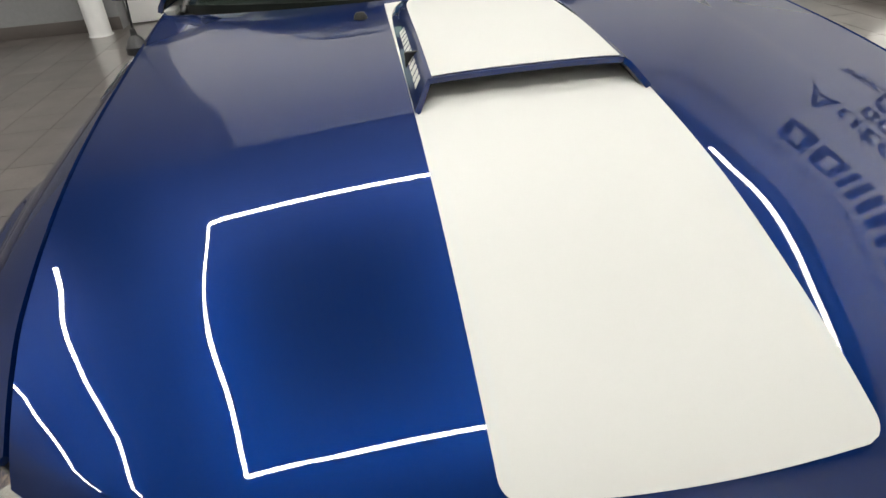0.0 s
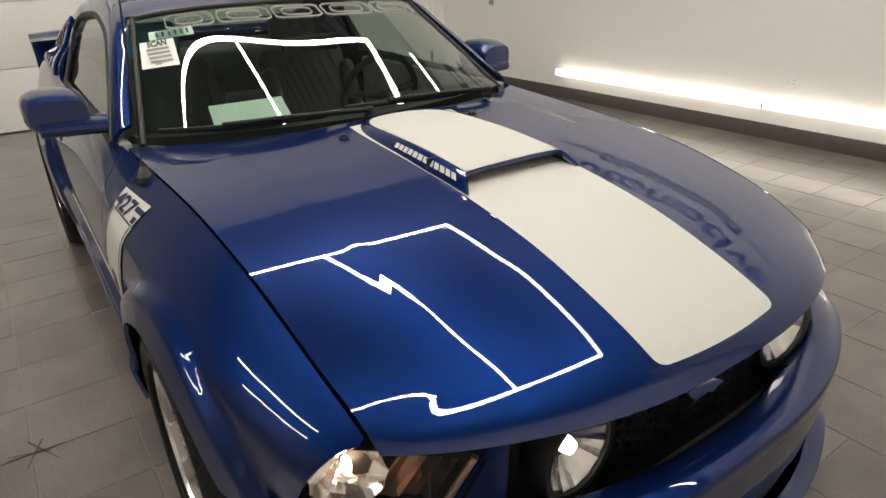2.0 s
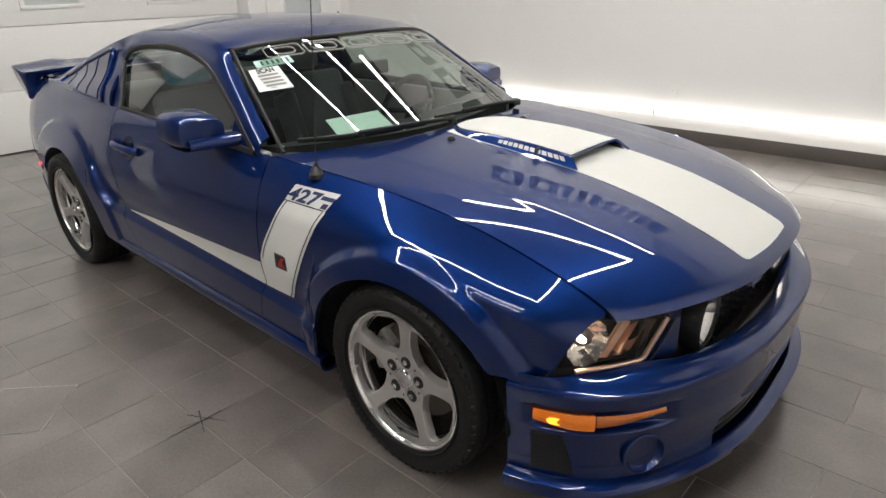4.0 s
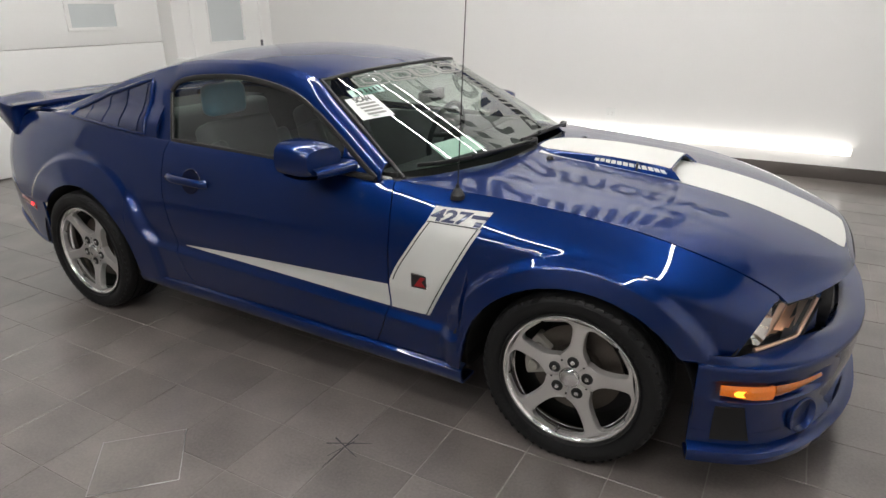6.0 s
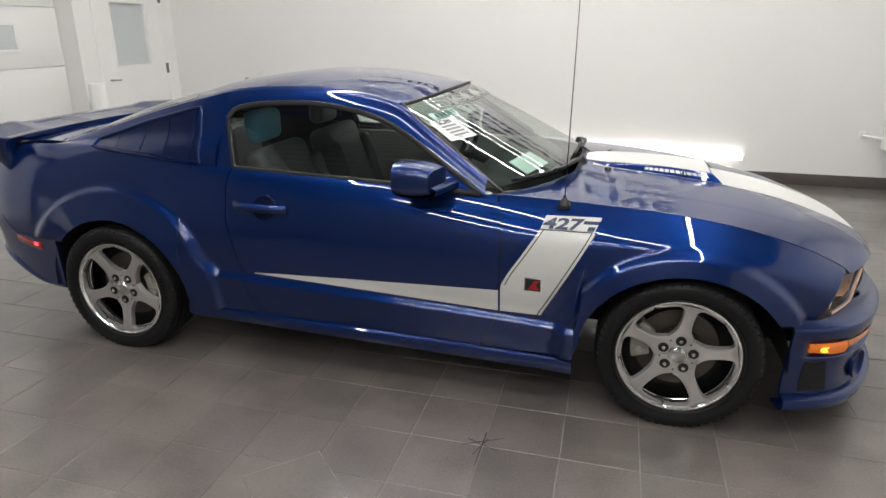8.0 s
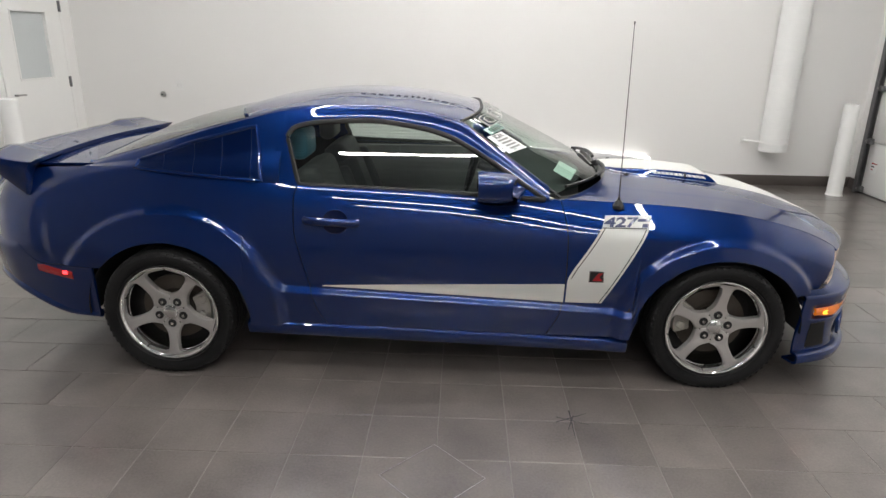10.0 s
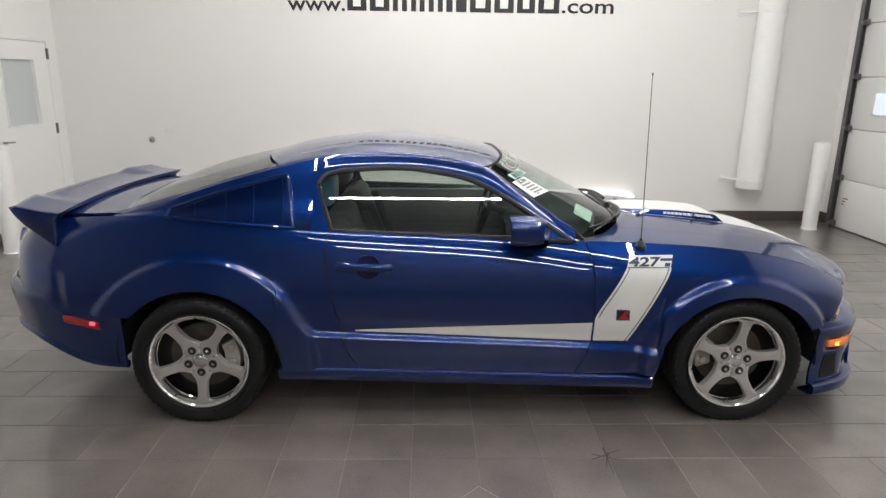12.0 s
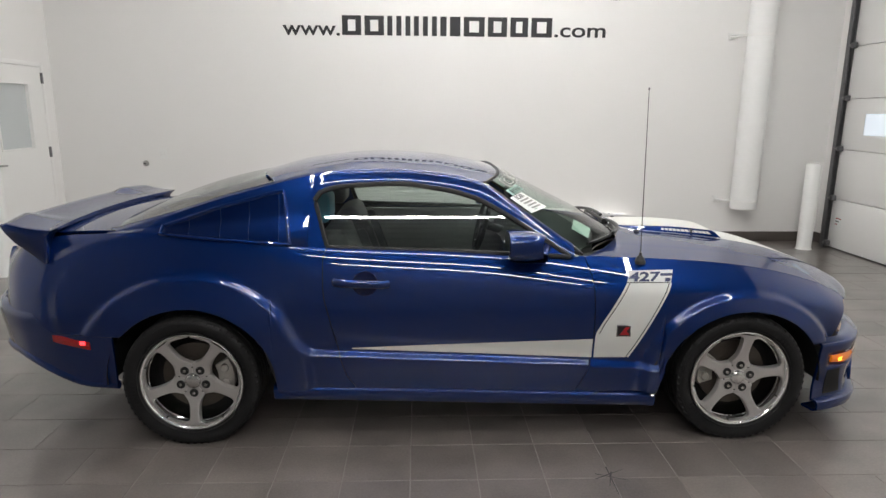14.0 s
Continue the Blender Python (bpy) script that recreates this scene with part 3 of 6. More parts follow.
FRONT_ARCH, REAR_ARCH = (1.372, 0.322, 0.412, 0.362), (-1.366, 0.325, 0.412, 0.372)


def arch_d(x, z, arch):
    return np.hypot((x - arch[0]) / arch[2], (z - arch[1]) / arch[3])


def half_width(x, z, bare=False):
    """How far the car's flank stands from its middle."""
    x, z = np.asarray(x, float), np.asarray(z, float)
    w = plan(x)
    w = w - np.where(z > 0.6, 0.72, 0.30) * (z - 0.6) ** 2
    mid = smooth((x + 1.06) / 0.12) * smooth((1.02 - x) / 0.1)
    below = smooth((crease_z(x) + 0.018 - z) / 0.040) * mid
    behind = smooth((cove_x(z) - x) / 0.060 + 0.5) * smooth((0.80 - z) / 0.24) * smooth((x + 1.75) / 0.5) * np.where(x < -0.5, 1, 0)
    w = w + 0.022 * np.maximum(below, behind) - 0.006 * mid * np.exp(-((z - crease_z(x) - 0.05) / 0.04) ** 2) * (1 - behind)
    return w if bare else w + flares(x, z)


def flares(x, z):
    """The raised lips round the wheels."""
    x, z = np.asarray(x, float), np.asarray(z, float)
    w = 0.0 * x
    for arch, edge, size in ((FRONT_ARCH, 1.24, 0.042), (REAR_ARCH, 1.42, 0.026)):
        d = arch_d(x, z, arch)
        w = w + size * (0.62 * smooth((edge + 0.03 - d) / 0.10) + 0.38 * np.clip((edge - d) / (edge - 1), 0, 1)) * smooth((z - 0.12) / 0.1)
    return w


roll_of = pch((-2.3, 0.15), (-1.2, 0.18), (-0.75, 0.22), (0.1, 0.22), (0.7, 0.175), (1.25, 0.13), (2.0, 0.11))
shoulder = pch((-2.3, 60), (-1.4, 58), (-0.9, 46), (-0.3, 44), (0.1, 45), (0.7, 49), (1.25, 56), (2.0, 64))


def flank(x, v):
    """The flank's section at x: v 0 at the hood or window line, 1 at height 0."""
    x, v = np.broadcast_arrays(np.asarray(x, float), np.asarray(v, float))
    yt, zt = top_y(x), top_z(x)
    ROLL = roll_of(x)
    zs = zt - ROLL
    z = np.where(v < 0.2, 0, zs * (1 - (v - 0.2) / 0.8))
    t = np.clip(v / 0.2, 0, 1)
    ws = half_width(x, zs, True)
    end = 1.44 * np.maximum(zs - 0.6, 0)
    start = np.tan(np.radians(shoulder(x)))
    k = np.clip((ws - yt - end * ROLL) / (start - end), 0.006, 0.7 * ROLL)
    ky, kz = np.minimum(yt + start * k, ws - 0.002), zt - k
    yb = (1 - t) ** 2 * yt + 2 * t * (1 - t) * ky + t * t * ws
    zb = (1 - t) ** 2 * zt + 2 * t * (1 - t) * kz + t * t * zs
    y = np.where(v < 0.2, yb + flares(x, zb), half_width(x, z))
    z = np.where(v < 0.2, zb, z)
    return np.stack([x, -y, z], -1)


def skin(x, z):
    """How far the painted flank stands from the middle at x and z, its upper roll included."""
    x, z = np.broadcast_arrays(np.asarray(x, float), np.asarray(z, float))
    y = np.array(half_width(x, z))
    zs = top_z(x) - roll_of(x)
    for i in np.ndindex(x.shape):
        if z[i] > zs[i]:
            q = flank(np.full(41, x[i]), np.linspace(0, 0.2, 41))
            y[i] = np.interp(z[i], q[::-1, 2], -q[::-1, 1])
    return y


def v_at(x, z):
    return 0.2 + 0.8 * (1 - np.asarray(z) / (top_z(x) - roll_of(x)))


def flank_panel(xa, xb, bottom, nu=60, nv=70, spread=None, reach=None):
    """Panel between two seams, each x = f(z), down to z = bottom(x); reach: how far from a seam its slant is felt."""
    U = np.linspace(0, 1, nu) if spread is None else spread
    rows = []
    for u in U:
        x0 = xa(0.6) * (1 - u) + xb(0.6) * u
        vb = v_at(x0, bottom(x0))
        c = float(crease_z(x0))
        v = np.linspace(0.2, max(vb, 0.21), nv - 14)
        if bottom(x0) < c - 0.06:
            hi, lo = float(v_at(x0, c + 0.022)), float(v_at(x0, c - 0.022))
            n = (nv - 34) * 2 // 3
            v = np.concatenate([np.linspace(0.2, hi, n, endpoint=False), np.linspace(hi, lo, 20, endpoint=False), np.linspace(lo, vb, nv - 34 - n)])
        v = np.concatenate([np.linspace(0.0, 0.2, 14, endpoint=False), v])
        z = np.where(v < 0.2, top_z(x0) - roll_of(x0) * (v / 0.2) ** 1.25, (top_z(x0) - roll_of(x0)) * (1 - (v - 0.2) / 0.8))
        if reach is None:
            x = xa(z) * (1 - u) + xb(z) * u
        else:
            x = x0 + (xa(z) - xa(0.6)) * smooth(1 - (x0 - xa(0.6)) / reach) + (xb(z) - xb(0.6)) * smooth(1 - (xb(0.6) - x0) / reach)
        rows.append(flank(x, v))
    return np.array(rows)


def arch_top(arch, low):
    def f(x):
        t = (x - arch[0]) / arch[2]
        return max(low, arch[1] + arch[3] * math.sqrt(1 - t * t)) if abs(t) < 1 else low
    return f


seam_front = pch((0.20, 0.505), (0.26, 0.535), (0.33, 0.570), (0.42, 0.600), (0.60, 0.612), (0.75, 0.611), (0.85, 0.600), (0.94, 0.572))
seam_rear = pch((0.20, -0.53), (0.295, -0.575), (0.35, -0.611), (0.488, -0.651), (0.637, -0.689), (0.784, -0.721), (0.90, -0.723), (0.98, -0.706))
GAP = 0.0025

# hood
hood_back = lambda y: 0.925 - 0.30 * (np.abs(y) / 0.745) ** 2.2
hood_nose = lambda y: 2.205 - 0.215 * (np.abs(y) / 0.72) ** 2.8
hood_mid = pch((0.60, 0.985), (0.93, 0.966), (1.014, 0.955), (1.3, 0.929), (1.556, 0.897), (1.80, 0.850), (2.0, 0.788), (2.10, 0.748), (2.17, 0.712), (2.22, 0.676))
hood_side = pch((0.5, 0.932), (0.8, 0.917), (1.2, 0.892), (1.5, 0.855), (1.8, 0.780), (1.93, 0.725), (2.0, 0.685), (2.2, 0.57))


def hood_height(x, y):
    a = np.abs(y)
    half = top_y(x)
    t = np.clip(a / half, 0, 1.1)
    crown = hood_mid(x) - (hood_mid(x) - hood_side(x)) * t ** (1.75 + 1.6 * smooth((np.asarray(x) - 1.2) / 0.95))
    dome_edge = 0.535 + 0.03 * (1.6 - x)
    return crown + 0.0012 * (smooth((dome_edge - a) / 0.036) - 0.5) * smooth((2.05 - np.asarray(x)) / 0.3)


def hood_point(x, y, lift=0.0):
    return np.stack(np.broadcast_arrays(x, y, hood_height(x, y) + lift), -1)


# glasshouse
def glass_y(x, z):
    x, z = np.asarray(x, float), np.asarray(z, float)
    return 0.808 - 0.433 * (z - 0.911) - 0.30 * np.maximum(z - 1.10, 0) ** 2 - 0.055 * (np.maximum(-0.8 - x, 0) / 0.9) ** 1.6


rail_z = pch((-1.78, 1.035), (-1.63, 1.078), (-1.49, 1.118), (-1.22, 1.203), (-0.95, 1.275), (-0.78, 1.312), (-0.6, 1.328), (-0.37, 1.332), (-0.14, 1.314), (0.066, 1.270), (0.207, 1.180), (0.347, 1.088), (0.483, 0.998), (0.60, 0.925))
open_top = pch((-0.779, 1.190), (-0.765, 1.225), (-0.72, 1.250), (-0.60, 1.270), (-0.371, 1.280), (-0.139, 1.256), (0.006, 1.222), (0.148, 1.156), (0.288, 1.073), (0.438, 0.976), (0.52, 0.926))
belt_z = lambda x: top_z(x) + 0.002


def top_edge(x):
    """Inner edge of pillar and roof rail."""
    z = rail_z(x)
    return np.stack([x, -(glass_y(x, z) - 0.035), z + 0.010], -1)


roof_mid = pch((-1.16, 1.283), (-0.9, 1.351), (-0.5, 1.390), (-0.2, 1.378), (0.05, 1.342), (0.20, 1.306))
screen_top = lambda y: 0.195 - 0.12 * (np.abs(y) / 0.6) ** 4.0
screen_low = lambda y: 0.892 - 0.327 * (np.abs(y) / 0.74) ** 4.2
back_top = lambda y: -1.13 + 0.13 * (np.abs(y) / 0.57) ** 2

car = thing("coupe", "glossy dark blue two-door coupe with white stripes on grey tiles", "car")


def both(name, P, mat, parent=None, label="", out=(0, -1, 0.3), **k):
    """A panel and its mirror image."""
    me = sheet(P, out=out, **k)
    m2 = sheet(flipped(P), out=(out[0], -out[1], out[2]), **k)
    return part(name, me, mat, parent or car, label), part(name, m2, mat, parent or car, label)


# ---- body panels ----
cosine = lambda a, b, n: (a + b) / 2 - (b - a) / 2 * np.cos(np.linspace(0, math.pi, n))
# front fender: behind, over and ahead of the wheel
xs = np.concatenate([np.linspace(0.61, 0.958, 16, endpoint=False), cosine(0.9603, 1.7837, 50), np.linspace(1.80, 1.985, 14)])
fender_low = lambda x: arch_top(FRONT_ARCH, 0.255)(x) if x < 1.60 else max(arch_top(FRONT_ARCH, 0.0)(x), 0.506 + 0.014 * smooth((x - 1.78) / 0.1))
spread = (xs - 0.61) / (1.985 - 0.61)
P = flank_panel(lambda z: seam_front(z) + GAP + 0 * z, lambda z: 1.985 + 0 * np.asarray(z), fender_low, spread=spread, nv=64, reach=0.33)
lamp_edge = pch((0.50, 1.878), (0.522, 1.884), (0.60, 1.917), (0.658, 1.944), (0.685, 1.960), (0.70, 1.985))
for row in P:
    for p in row:
        if p[0] > 1.80:
            p[0] = 1.80 + (p[0] - 1.80) * (float(lamp_edge(p[2])) - 1.80) / 0.185
            p[1] = -float(skin(p[0], p[2]))
fenders = both("fender", P, PAINT, label="glossy dark blue front fender")
# doors
P = flank_panel(lambda z: seam_rear(z) + GAP, lambda z: seam_front(z) - GAP, lambda x: 0.268 - 0.025 * (x + 0.6), nu=50, nv=90)
doors = both("door", P, PAINT, label="glossy dark blue car door")
# quarter panels
xs = np.concatenate([np.linspace(-2.36, -1.785, 30, endpoint=False), cosine(-1.7777, -0.9543, 56), np.linspace(-0.945, -0.69, 26)])
quarter_low = lambda x: arch_top(REAR_ARCH, 0.27)(x) if x > -1.5 else max(arch_top(REAR_ARCH, 0.0)(x), 0.555 + 0.0 * x)
spread = (xs + 2.36) / (2.36 - 0.69)
P = flank_panel(lambda z: -2.36 + 0 * np.asarray(z), lambda z: seam_rear(z) - GAP, quarter_low, spread=spread, nv=84, reach=0.26)
both("quarter_panel", P, PAINT, label="glossy dark blue rear quarter panel")

# dark shell behind the seams
xs = np.linspace(-2.3, 1.9, 60)
rows = []
for x in xs:
    low = max(arch_top(FRONT_ARCH, 0.26 if x < 1.5 else 0.57)(x), arch_top(REAR_ARCH, 0.26 if x > -1.5 else 0.57)(x)) + 0.01
    v = np.linspace(0.03, float(v_at(x, low)), 30)
    p = flank(np.full(30, x), v)
    p[..., 1] += 0.014
    p[..., 2] -= 0.004
    rows.append(p)
both("inner_shell", np.array(rows), SHELL, lip=0)

# wheel wells
for sx in (FRONT_ARCH, REAR_ARCH):
    for s in (-1, 1):
        bm = bmesh.new()
        n = 28
        a = [(sx[0] + (sx[2] + 0.004) * math.cos(t), sx[1] + (sx[3] + 0.004) * math.sin(t)) for t in np.linspace(-0.06, math.pi + 0.06, n)]
        o = [bm.verts.new((x, s * 0.906, z)) for x, z in a]
        i = [bm.verts.new((x, s * 0.52, z)) for x, z in a]
        for k in range(n - 1):
            bm.faces.new((o[k], o[k + 1], i[k + 1], i[k]))
        bm.faces.new(i)
        part("wheel_well", bm, SHELL, car, "black wheel arch liner")

# floor pan and engine bay, closing the body below
part("floor_pan", box((-2.10, -0.70, 0.33), (-1.80, 0.70, 0.42), 0.02), SHELL, car)
part("floor_pan", box((-0.94, -0.86, 0.20), (0.94, 0.86, 0.30), 0.02), SHELL, car)
part("grille_floor", box((2.000, -0.56, 0.425), (2.150, 0.56, 0.445), 0.004), SHELL, car)
part("grille_backing", box((2.000, -0.63, 0.40), (2.030, 0.63, 0.665), 0.004), SHELL, car)
part("engine_bay", box((0.92, -0.50, 0.25), (1.98, 0.50, 0.66), 0.02), SHELL, car)
part("rear_frame", box((-1.8, -0.50, 0.25), (-0.92, 0.50, 0.72), 0.02), SHELL, car)

# side skirts
xs = np.linspace(-0.975, 0.940, 60)
prof = [(0.268, -0.030), (0.262, 0.004), (0.252, 0.016), (0.236, 0.020), (0.210, 0.014), (0.192, 0.002), (0.184, -0.02), (0.184, -0.10)]
P = np.array([[(x, -(0.893 + 0.006 * math.sin(1.5 * x) + o + 0.006 * smooth((x - 0.80) / 0.16)), z - 0.024 * (x + 0.1) + 0.004) for z, o in prof] for x in xs])
both("side_skirt", P, PAINT, label="blue body-coloured side skirt")

# hood
u = np.concatenate([np.linspace(0, 0.93, 64, endpoint=False), np.linspace(0.93, 1, 14)])
P = []
for uu in u:
    yy = np.linspace(-1, 1, 91)
    t = np.abs(yy)
    row = []
    for s in yy:
        y = s * 0.742
        for _ in range(3):
            x = hood_back(y) + (hood_nose(y) - hood_back(y)) * uu
            y = s * (top_y(x) - 0.0075)
        row.append((x, y, float(hood_height(x, y)) - 0.010 * max(0, (uu - 0.97) / 0.03) ** 2.2))
    P.append(row)
hood = part("hood", sheet(P, lip=0.014, out=(0, 0, 1)), PAINT, car, "glossy dark blue hood with a low centre dome")

# white stripe on the hood
MID = 0.012
P = []
for x in np.concatenate([np.linspace(0.945, 2.06, 70, endpoint=False), np.linspace(2.06, 2.157, 24)]):
    c = 0.022
    e = 2.157 - x
    half = 0.197 - (c - math.sqrt(max(0, c * c - (c - e) ** 2)) if e < c else 0)
    y = np.linspace(-half, half, 31)
    xx = np.full(31, x) + 0.012 * (1 - (y / 0.197) ** 2) * smooth((x - 1.95) / 0.2)
    P.append(hood_point(xx, y + MID, 0.0012))
part("hood_stripe", sheet(P, lip=0.001, out=(0, 0, 1)), DECAL, hood, "wide white vinyl stripe")

# scoop
scoop_rise = pch((0.90, 0.0), (0.96, 0.010), (1.05, 0.022), (1.2, 0.032), (1.35, 0.038), (1.515, 0.040))
scoop_half = pch((0.885, 0.0), (0.90, 0.075), (0.93, 0.118), (0.98, 0.148), (1.05, 0.160), (1.3, 0.165), (1.515, 0.167))


def scoop_ring(x, n=41, grow=0.0, lean=0.0):
    h, w = float(scoop_rise(x)), float(scoop_half(x))
    base = w + 0.030 + grow * 0
    row = []
    for s in np.linspace(-1, 1, n):
        a = abs(s)
        if a > 0.80:
            t = (a - 0.80) / 0.20
            y, k = w + (base - w) * t, 1 - t
        else:
            y, k = w * a / 0.80, 1
        y = math.copysign(y, s)
        fall = 0.045 * (1 - k) * lean
        z = float(hood_height(x, y)) * (1 - k) + k * (float(hood_height(x, 0.75 * w)) + h - 0.004 * (a / 0.8) ** 3 * (a <= 0.8)) + grow
        row.append((x + fall, y + MID, z - 0.002 * (k == 0)))
    return row


xs = np.concatenate([cosine(0.887, 1.03, 14)[:-1], np.linspace(1.03, 1.512, 24)])
P = [scoop_ring(x, lean=smooth((x - 1.25) / 0.26)) for x in xs]
scoop = part("hood_scoop", sheet(P, lip=0.010, out=(0, 0, 1), lips=(0, 1, 0, 0)), PAINT, hood, "raised blue hood scoop with an open mouth")
P = []
for x in np.concatenate([cosine(0.905, 1.03, 14)[:-1], np.linspace(1.03, 1.506, 20)]):
    r = np.array(scoop_ring(x, 61, 0.0))
    h = np.abs(np.linspace(-1, 1, 61)) <= 0.775
    P.append(r[h] + np.array([0, 0, 0.0015]))
part("scoop_stripe", sheet(P, lip=0.001, out=(0, 0, 1)), DECAL, scoop, "white vinyl on the scoop's top")
# mouth of the scoop
P = []
for x in np.linspace(1.38, 1.507, 6):
    r = np.array(scoop_ring(x, 41, lean=0.9))
    r[:, 1] *= 0.955
    r[:, 2] -= 0.010
    P.append(r)
part("scoop_lining", sheet(P, lip=0, out=(0, 0, -1)), PLASTIC, scoop, "black inside of the scoop")
part("scoop_back", box((1.372, -0.18, 0.86), (1.380, 0.18, 0.952)), PLASTIC, scoop)
# lettering on the scoop's flanks, as bars
for s in (-1, 1):
    for i in range(12):
        x0 = 1.195 + i * 0.0235
        c = x0 + 0.009
        pts = []
        for t in (0.30, 0.66):
            for q in (x0, x0 + 0.0185):
                w, h = float(scoop_half(q)), float(scoop_rise(q))
                lean = 0.045 * t * float(smooth((q - 1.25) / 0.26))
                y = w + 0.030 * t
                z = float(hood_height(q, y)) * t + (1 - t) * (float(hood_height(q, 0.75 * w)) + h - 0.004)
                pts.append((q + lean, s * (y + 0.0012) + MID, z + 0.0014))
        part("letter_bar", mesh_of(pts, [(0, 1, 3, 2) if s > 0 else (2, 3, 1, 0)], 0), DECAL, scoop)

# washer nozzles
for s in (-1, 1):
    bm = lathe([(0.0, 0.016), (0.009, 0.014), (0.015, 0.006), (0.016, 0.0)], 16, "z")
    part("washer_nozzle", bm, PLASTIC, hood, "small black washer nozzle", at=Matrix.Translation((1.02, s * 0.245, float(hood_height(1.02, 0.245)))))

# cowl below the windscreen
P = []
for t in np.linspace(0, 1, 8):
    row = []
    for y in np.linspace(-0.76, 0.76, 41):
        xa, xb = hood_back(y) + 0.015, screen_low(y) - 0.02
        x = xa + (xb - xa) * t
        z = float(hood_height(max(xa, 0.55), y)) - 0.016 + 0.010 * t
        row.append((x, y, z))
    P.append(row)
part("cowl", sheet(P, lip=0, out=(0, 0, 1)), PLASTIC, car, "black plastic cowl")


# ---- glass, roof and pillars ----
def screen_point(s, t):
    """Windscreen: s from side to side, t from its foot to the roof."""
    yl, yh = s * 0.742, s * 0.602
    lo = np.array([screen_low(yl), yl, 0.962 - 0.040 * abs(s) ** 3.8])
    hi = np.array([screen_top(yh), yh, 1.306 - 0.038 * abs(s) ** 3.8])
    p = lo + (hi - lo) * t
    p[2] += 0.004 * math.sin(math.pi * t) * (1 - 0.4 * s * s)
    return p


P = [[screen_point(s, t) for s in np.sin(np.linspace(-1.40, 1.40, 61))] for t in np.linspace(0.055, 0.985, 22)]
screen = part("windscreen", sheet(P, lip=0.004, out=(1, 0, 1)), SCREEN_GLASS, car, "raked windscreen, lightly tinted")
edge = [screen_point(-0.985, t) for t in np.linspace(0, 1, 22)] + [screen_point(s, 1) for s in np.linspace(-0.98, 0.98, 31)] + [screen_point(0.985, t) for t in np.linspace(1, 0, 22)]
part("windscreen_seal", sweep(edge, 0.009, 8), SEAL, screen, "black rubber windscreen seal")

# roof
P = []
for u in np.linspace(0, 1, 40):
    row = []
    for s in np.linspace(-1, 1, 41):
        ys = s * 0.60
        x = (back_top(ys) * (1 - u) + (screen_top(ys) - 0.006) * u)
        e = top_edge(np.array(min(max(x, -1.10), 0.08)))
        y = s * -e[1]
        mid = float(roof_mid(x))
        row.append((x, y, mid - (mid - float(e[2])) * abs(s) ** 2.4))
    P.append(row)
roof = part("roof", sheet(P, lip=0.010, out=(0, 0, 1)), PAINT, car, "blue roof panel")

# side frame: windscreen pillar, roof rail
xs = np.concatenate([np.linspace(-0.80, -0.70, 10, endpoint=False), np.linspace(-0.70, 0.52, 52)])
P = []
for x in xs:
    lo, hi = float(open_top(max(x, -0.779))), float(rail_z(x))
    row = [top_edge(np.array(x))]
    for t in np.linspace(0, 1, 9):
        z = hi + (lo - hi) * t
        row.append(np.array([x, -(float(glass_y(x, z)) + 0.012 - 0.016 * (1 - t) ** 3), z]))
    P.append(row)
frames = both("pillar_and_rail", P, PAINT, label="blue windscreen pillar and roof rail")
# rear pillar, from the door to the tail of the roofline
def pillar_y(x, z):
    hi, lo = float(rail_z(x)), float(top_z(x)) - 0.004
    t = min(max((hi - z) / (hi - lo), 0), 1)
    y = float(glass_y(x, z))
    return y + (float(top_y(x)) - 0.012 - y) * float(smooth((t - 0.5) / 0.5))


P = []
for x in np.linspace(-0.80, -1.80, 40):
    hi, lo = float(rail_z(x)), float(top_z(x)) - 0.004
    row = [top_edge(np.array(x))]
    for t in np.linspace(0, 1, 16):
        z = hi + (lo - hi) * t
        y = float(glass_y(x, z)) + 0.012 - 0.016 * (1 - t) ** 3
        y = y + (float(top_y(x)) - y) * smooth((t - 0.5) / 0.5)
        row.append(np.array([x, -y, z]))
    P.append(row)
both("rear_pillar", P, PAINT, label="blue rear roof pillar")
# strip of pillar between door glass and louver
P = []
for z in np.linspace(0.965, 1.20, 12):
    xa = -0.705 - 0.075 * smooth((z - 0.965) / 0.26) - 0.004
    row = [np.array([xa + (-0.83 - xa) * t, -(float(glass_y(xa, z)) + 0.0125), z]) for t in np.linspace(0, 1, 6)]
    P.append(row)
both("pillar_strip", P, PAINT, label="blue pillar behind the door glass")

# side windows with seals
for s, door in ((-1, doors[0]), (1, doors[1])):
    rim = [(x, float(open_top(x)) - 0.008) for x in np.linspace(-0.775, 0.50, 50)]
    foot = [(x, float(belt_z(x)) - 0.002) for x in np.linspace(0.50, -0.70, 24)]
    back = [(-0.712 - 0.062 * t, 0.985 + 0.205 * t) for t in np.linspace(0.0, 0.95, 8)]
    ring = rim + foot + back
    P = []
    for x in np.linspace(-0.772, 0.512, 60):
        lo = float(belt_z(x)) - 0.03
        if x < -0.705:
            lo = 0.975 + (-0.705 - x) / 0.066 * 0.21
        hi = max(float(open_top(x)), lo + 0.002)
        P.append([(x, s * (float(glass_y(x, z)) - 0.006), z) for z in np.linspace(lo, hi, 10)])
    pane = part("door_glass", sheet(P, lip=0.003, out=(0, s, 0.3)), GLASS, door, "tinted side window, closed")
    path = [(x, s * (float(glass_y(x, z)) + 0.007), z) for x, z in ring]
    part("window_seal", sweep(path, 0.0135, 8, closed=True, flat=0.7), SEAL, door, "black rubber window seal")

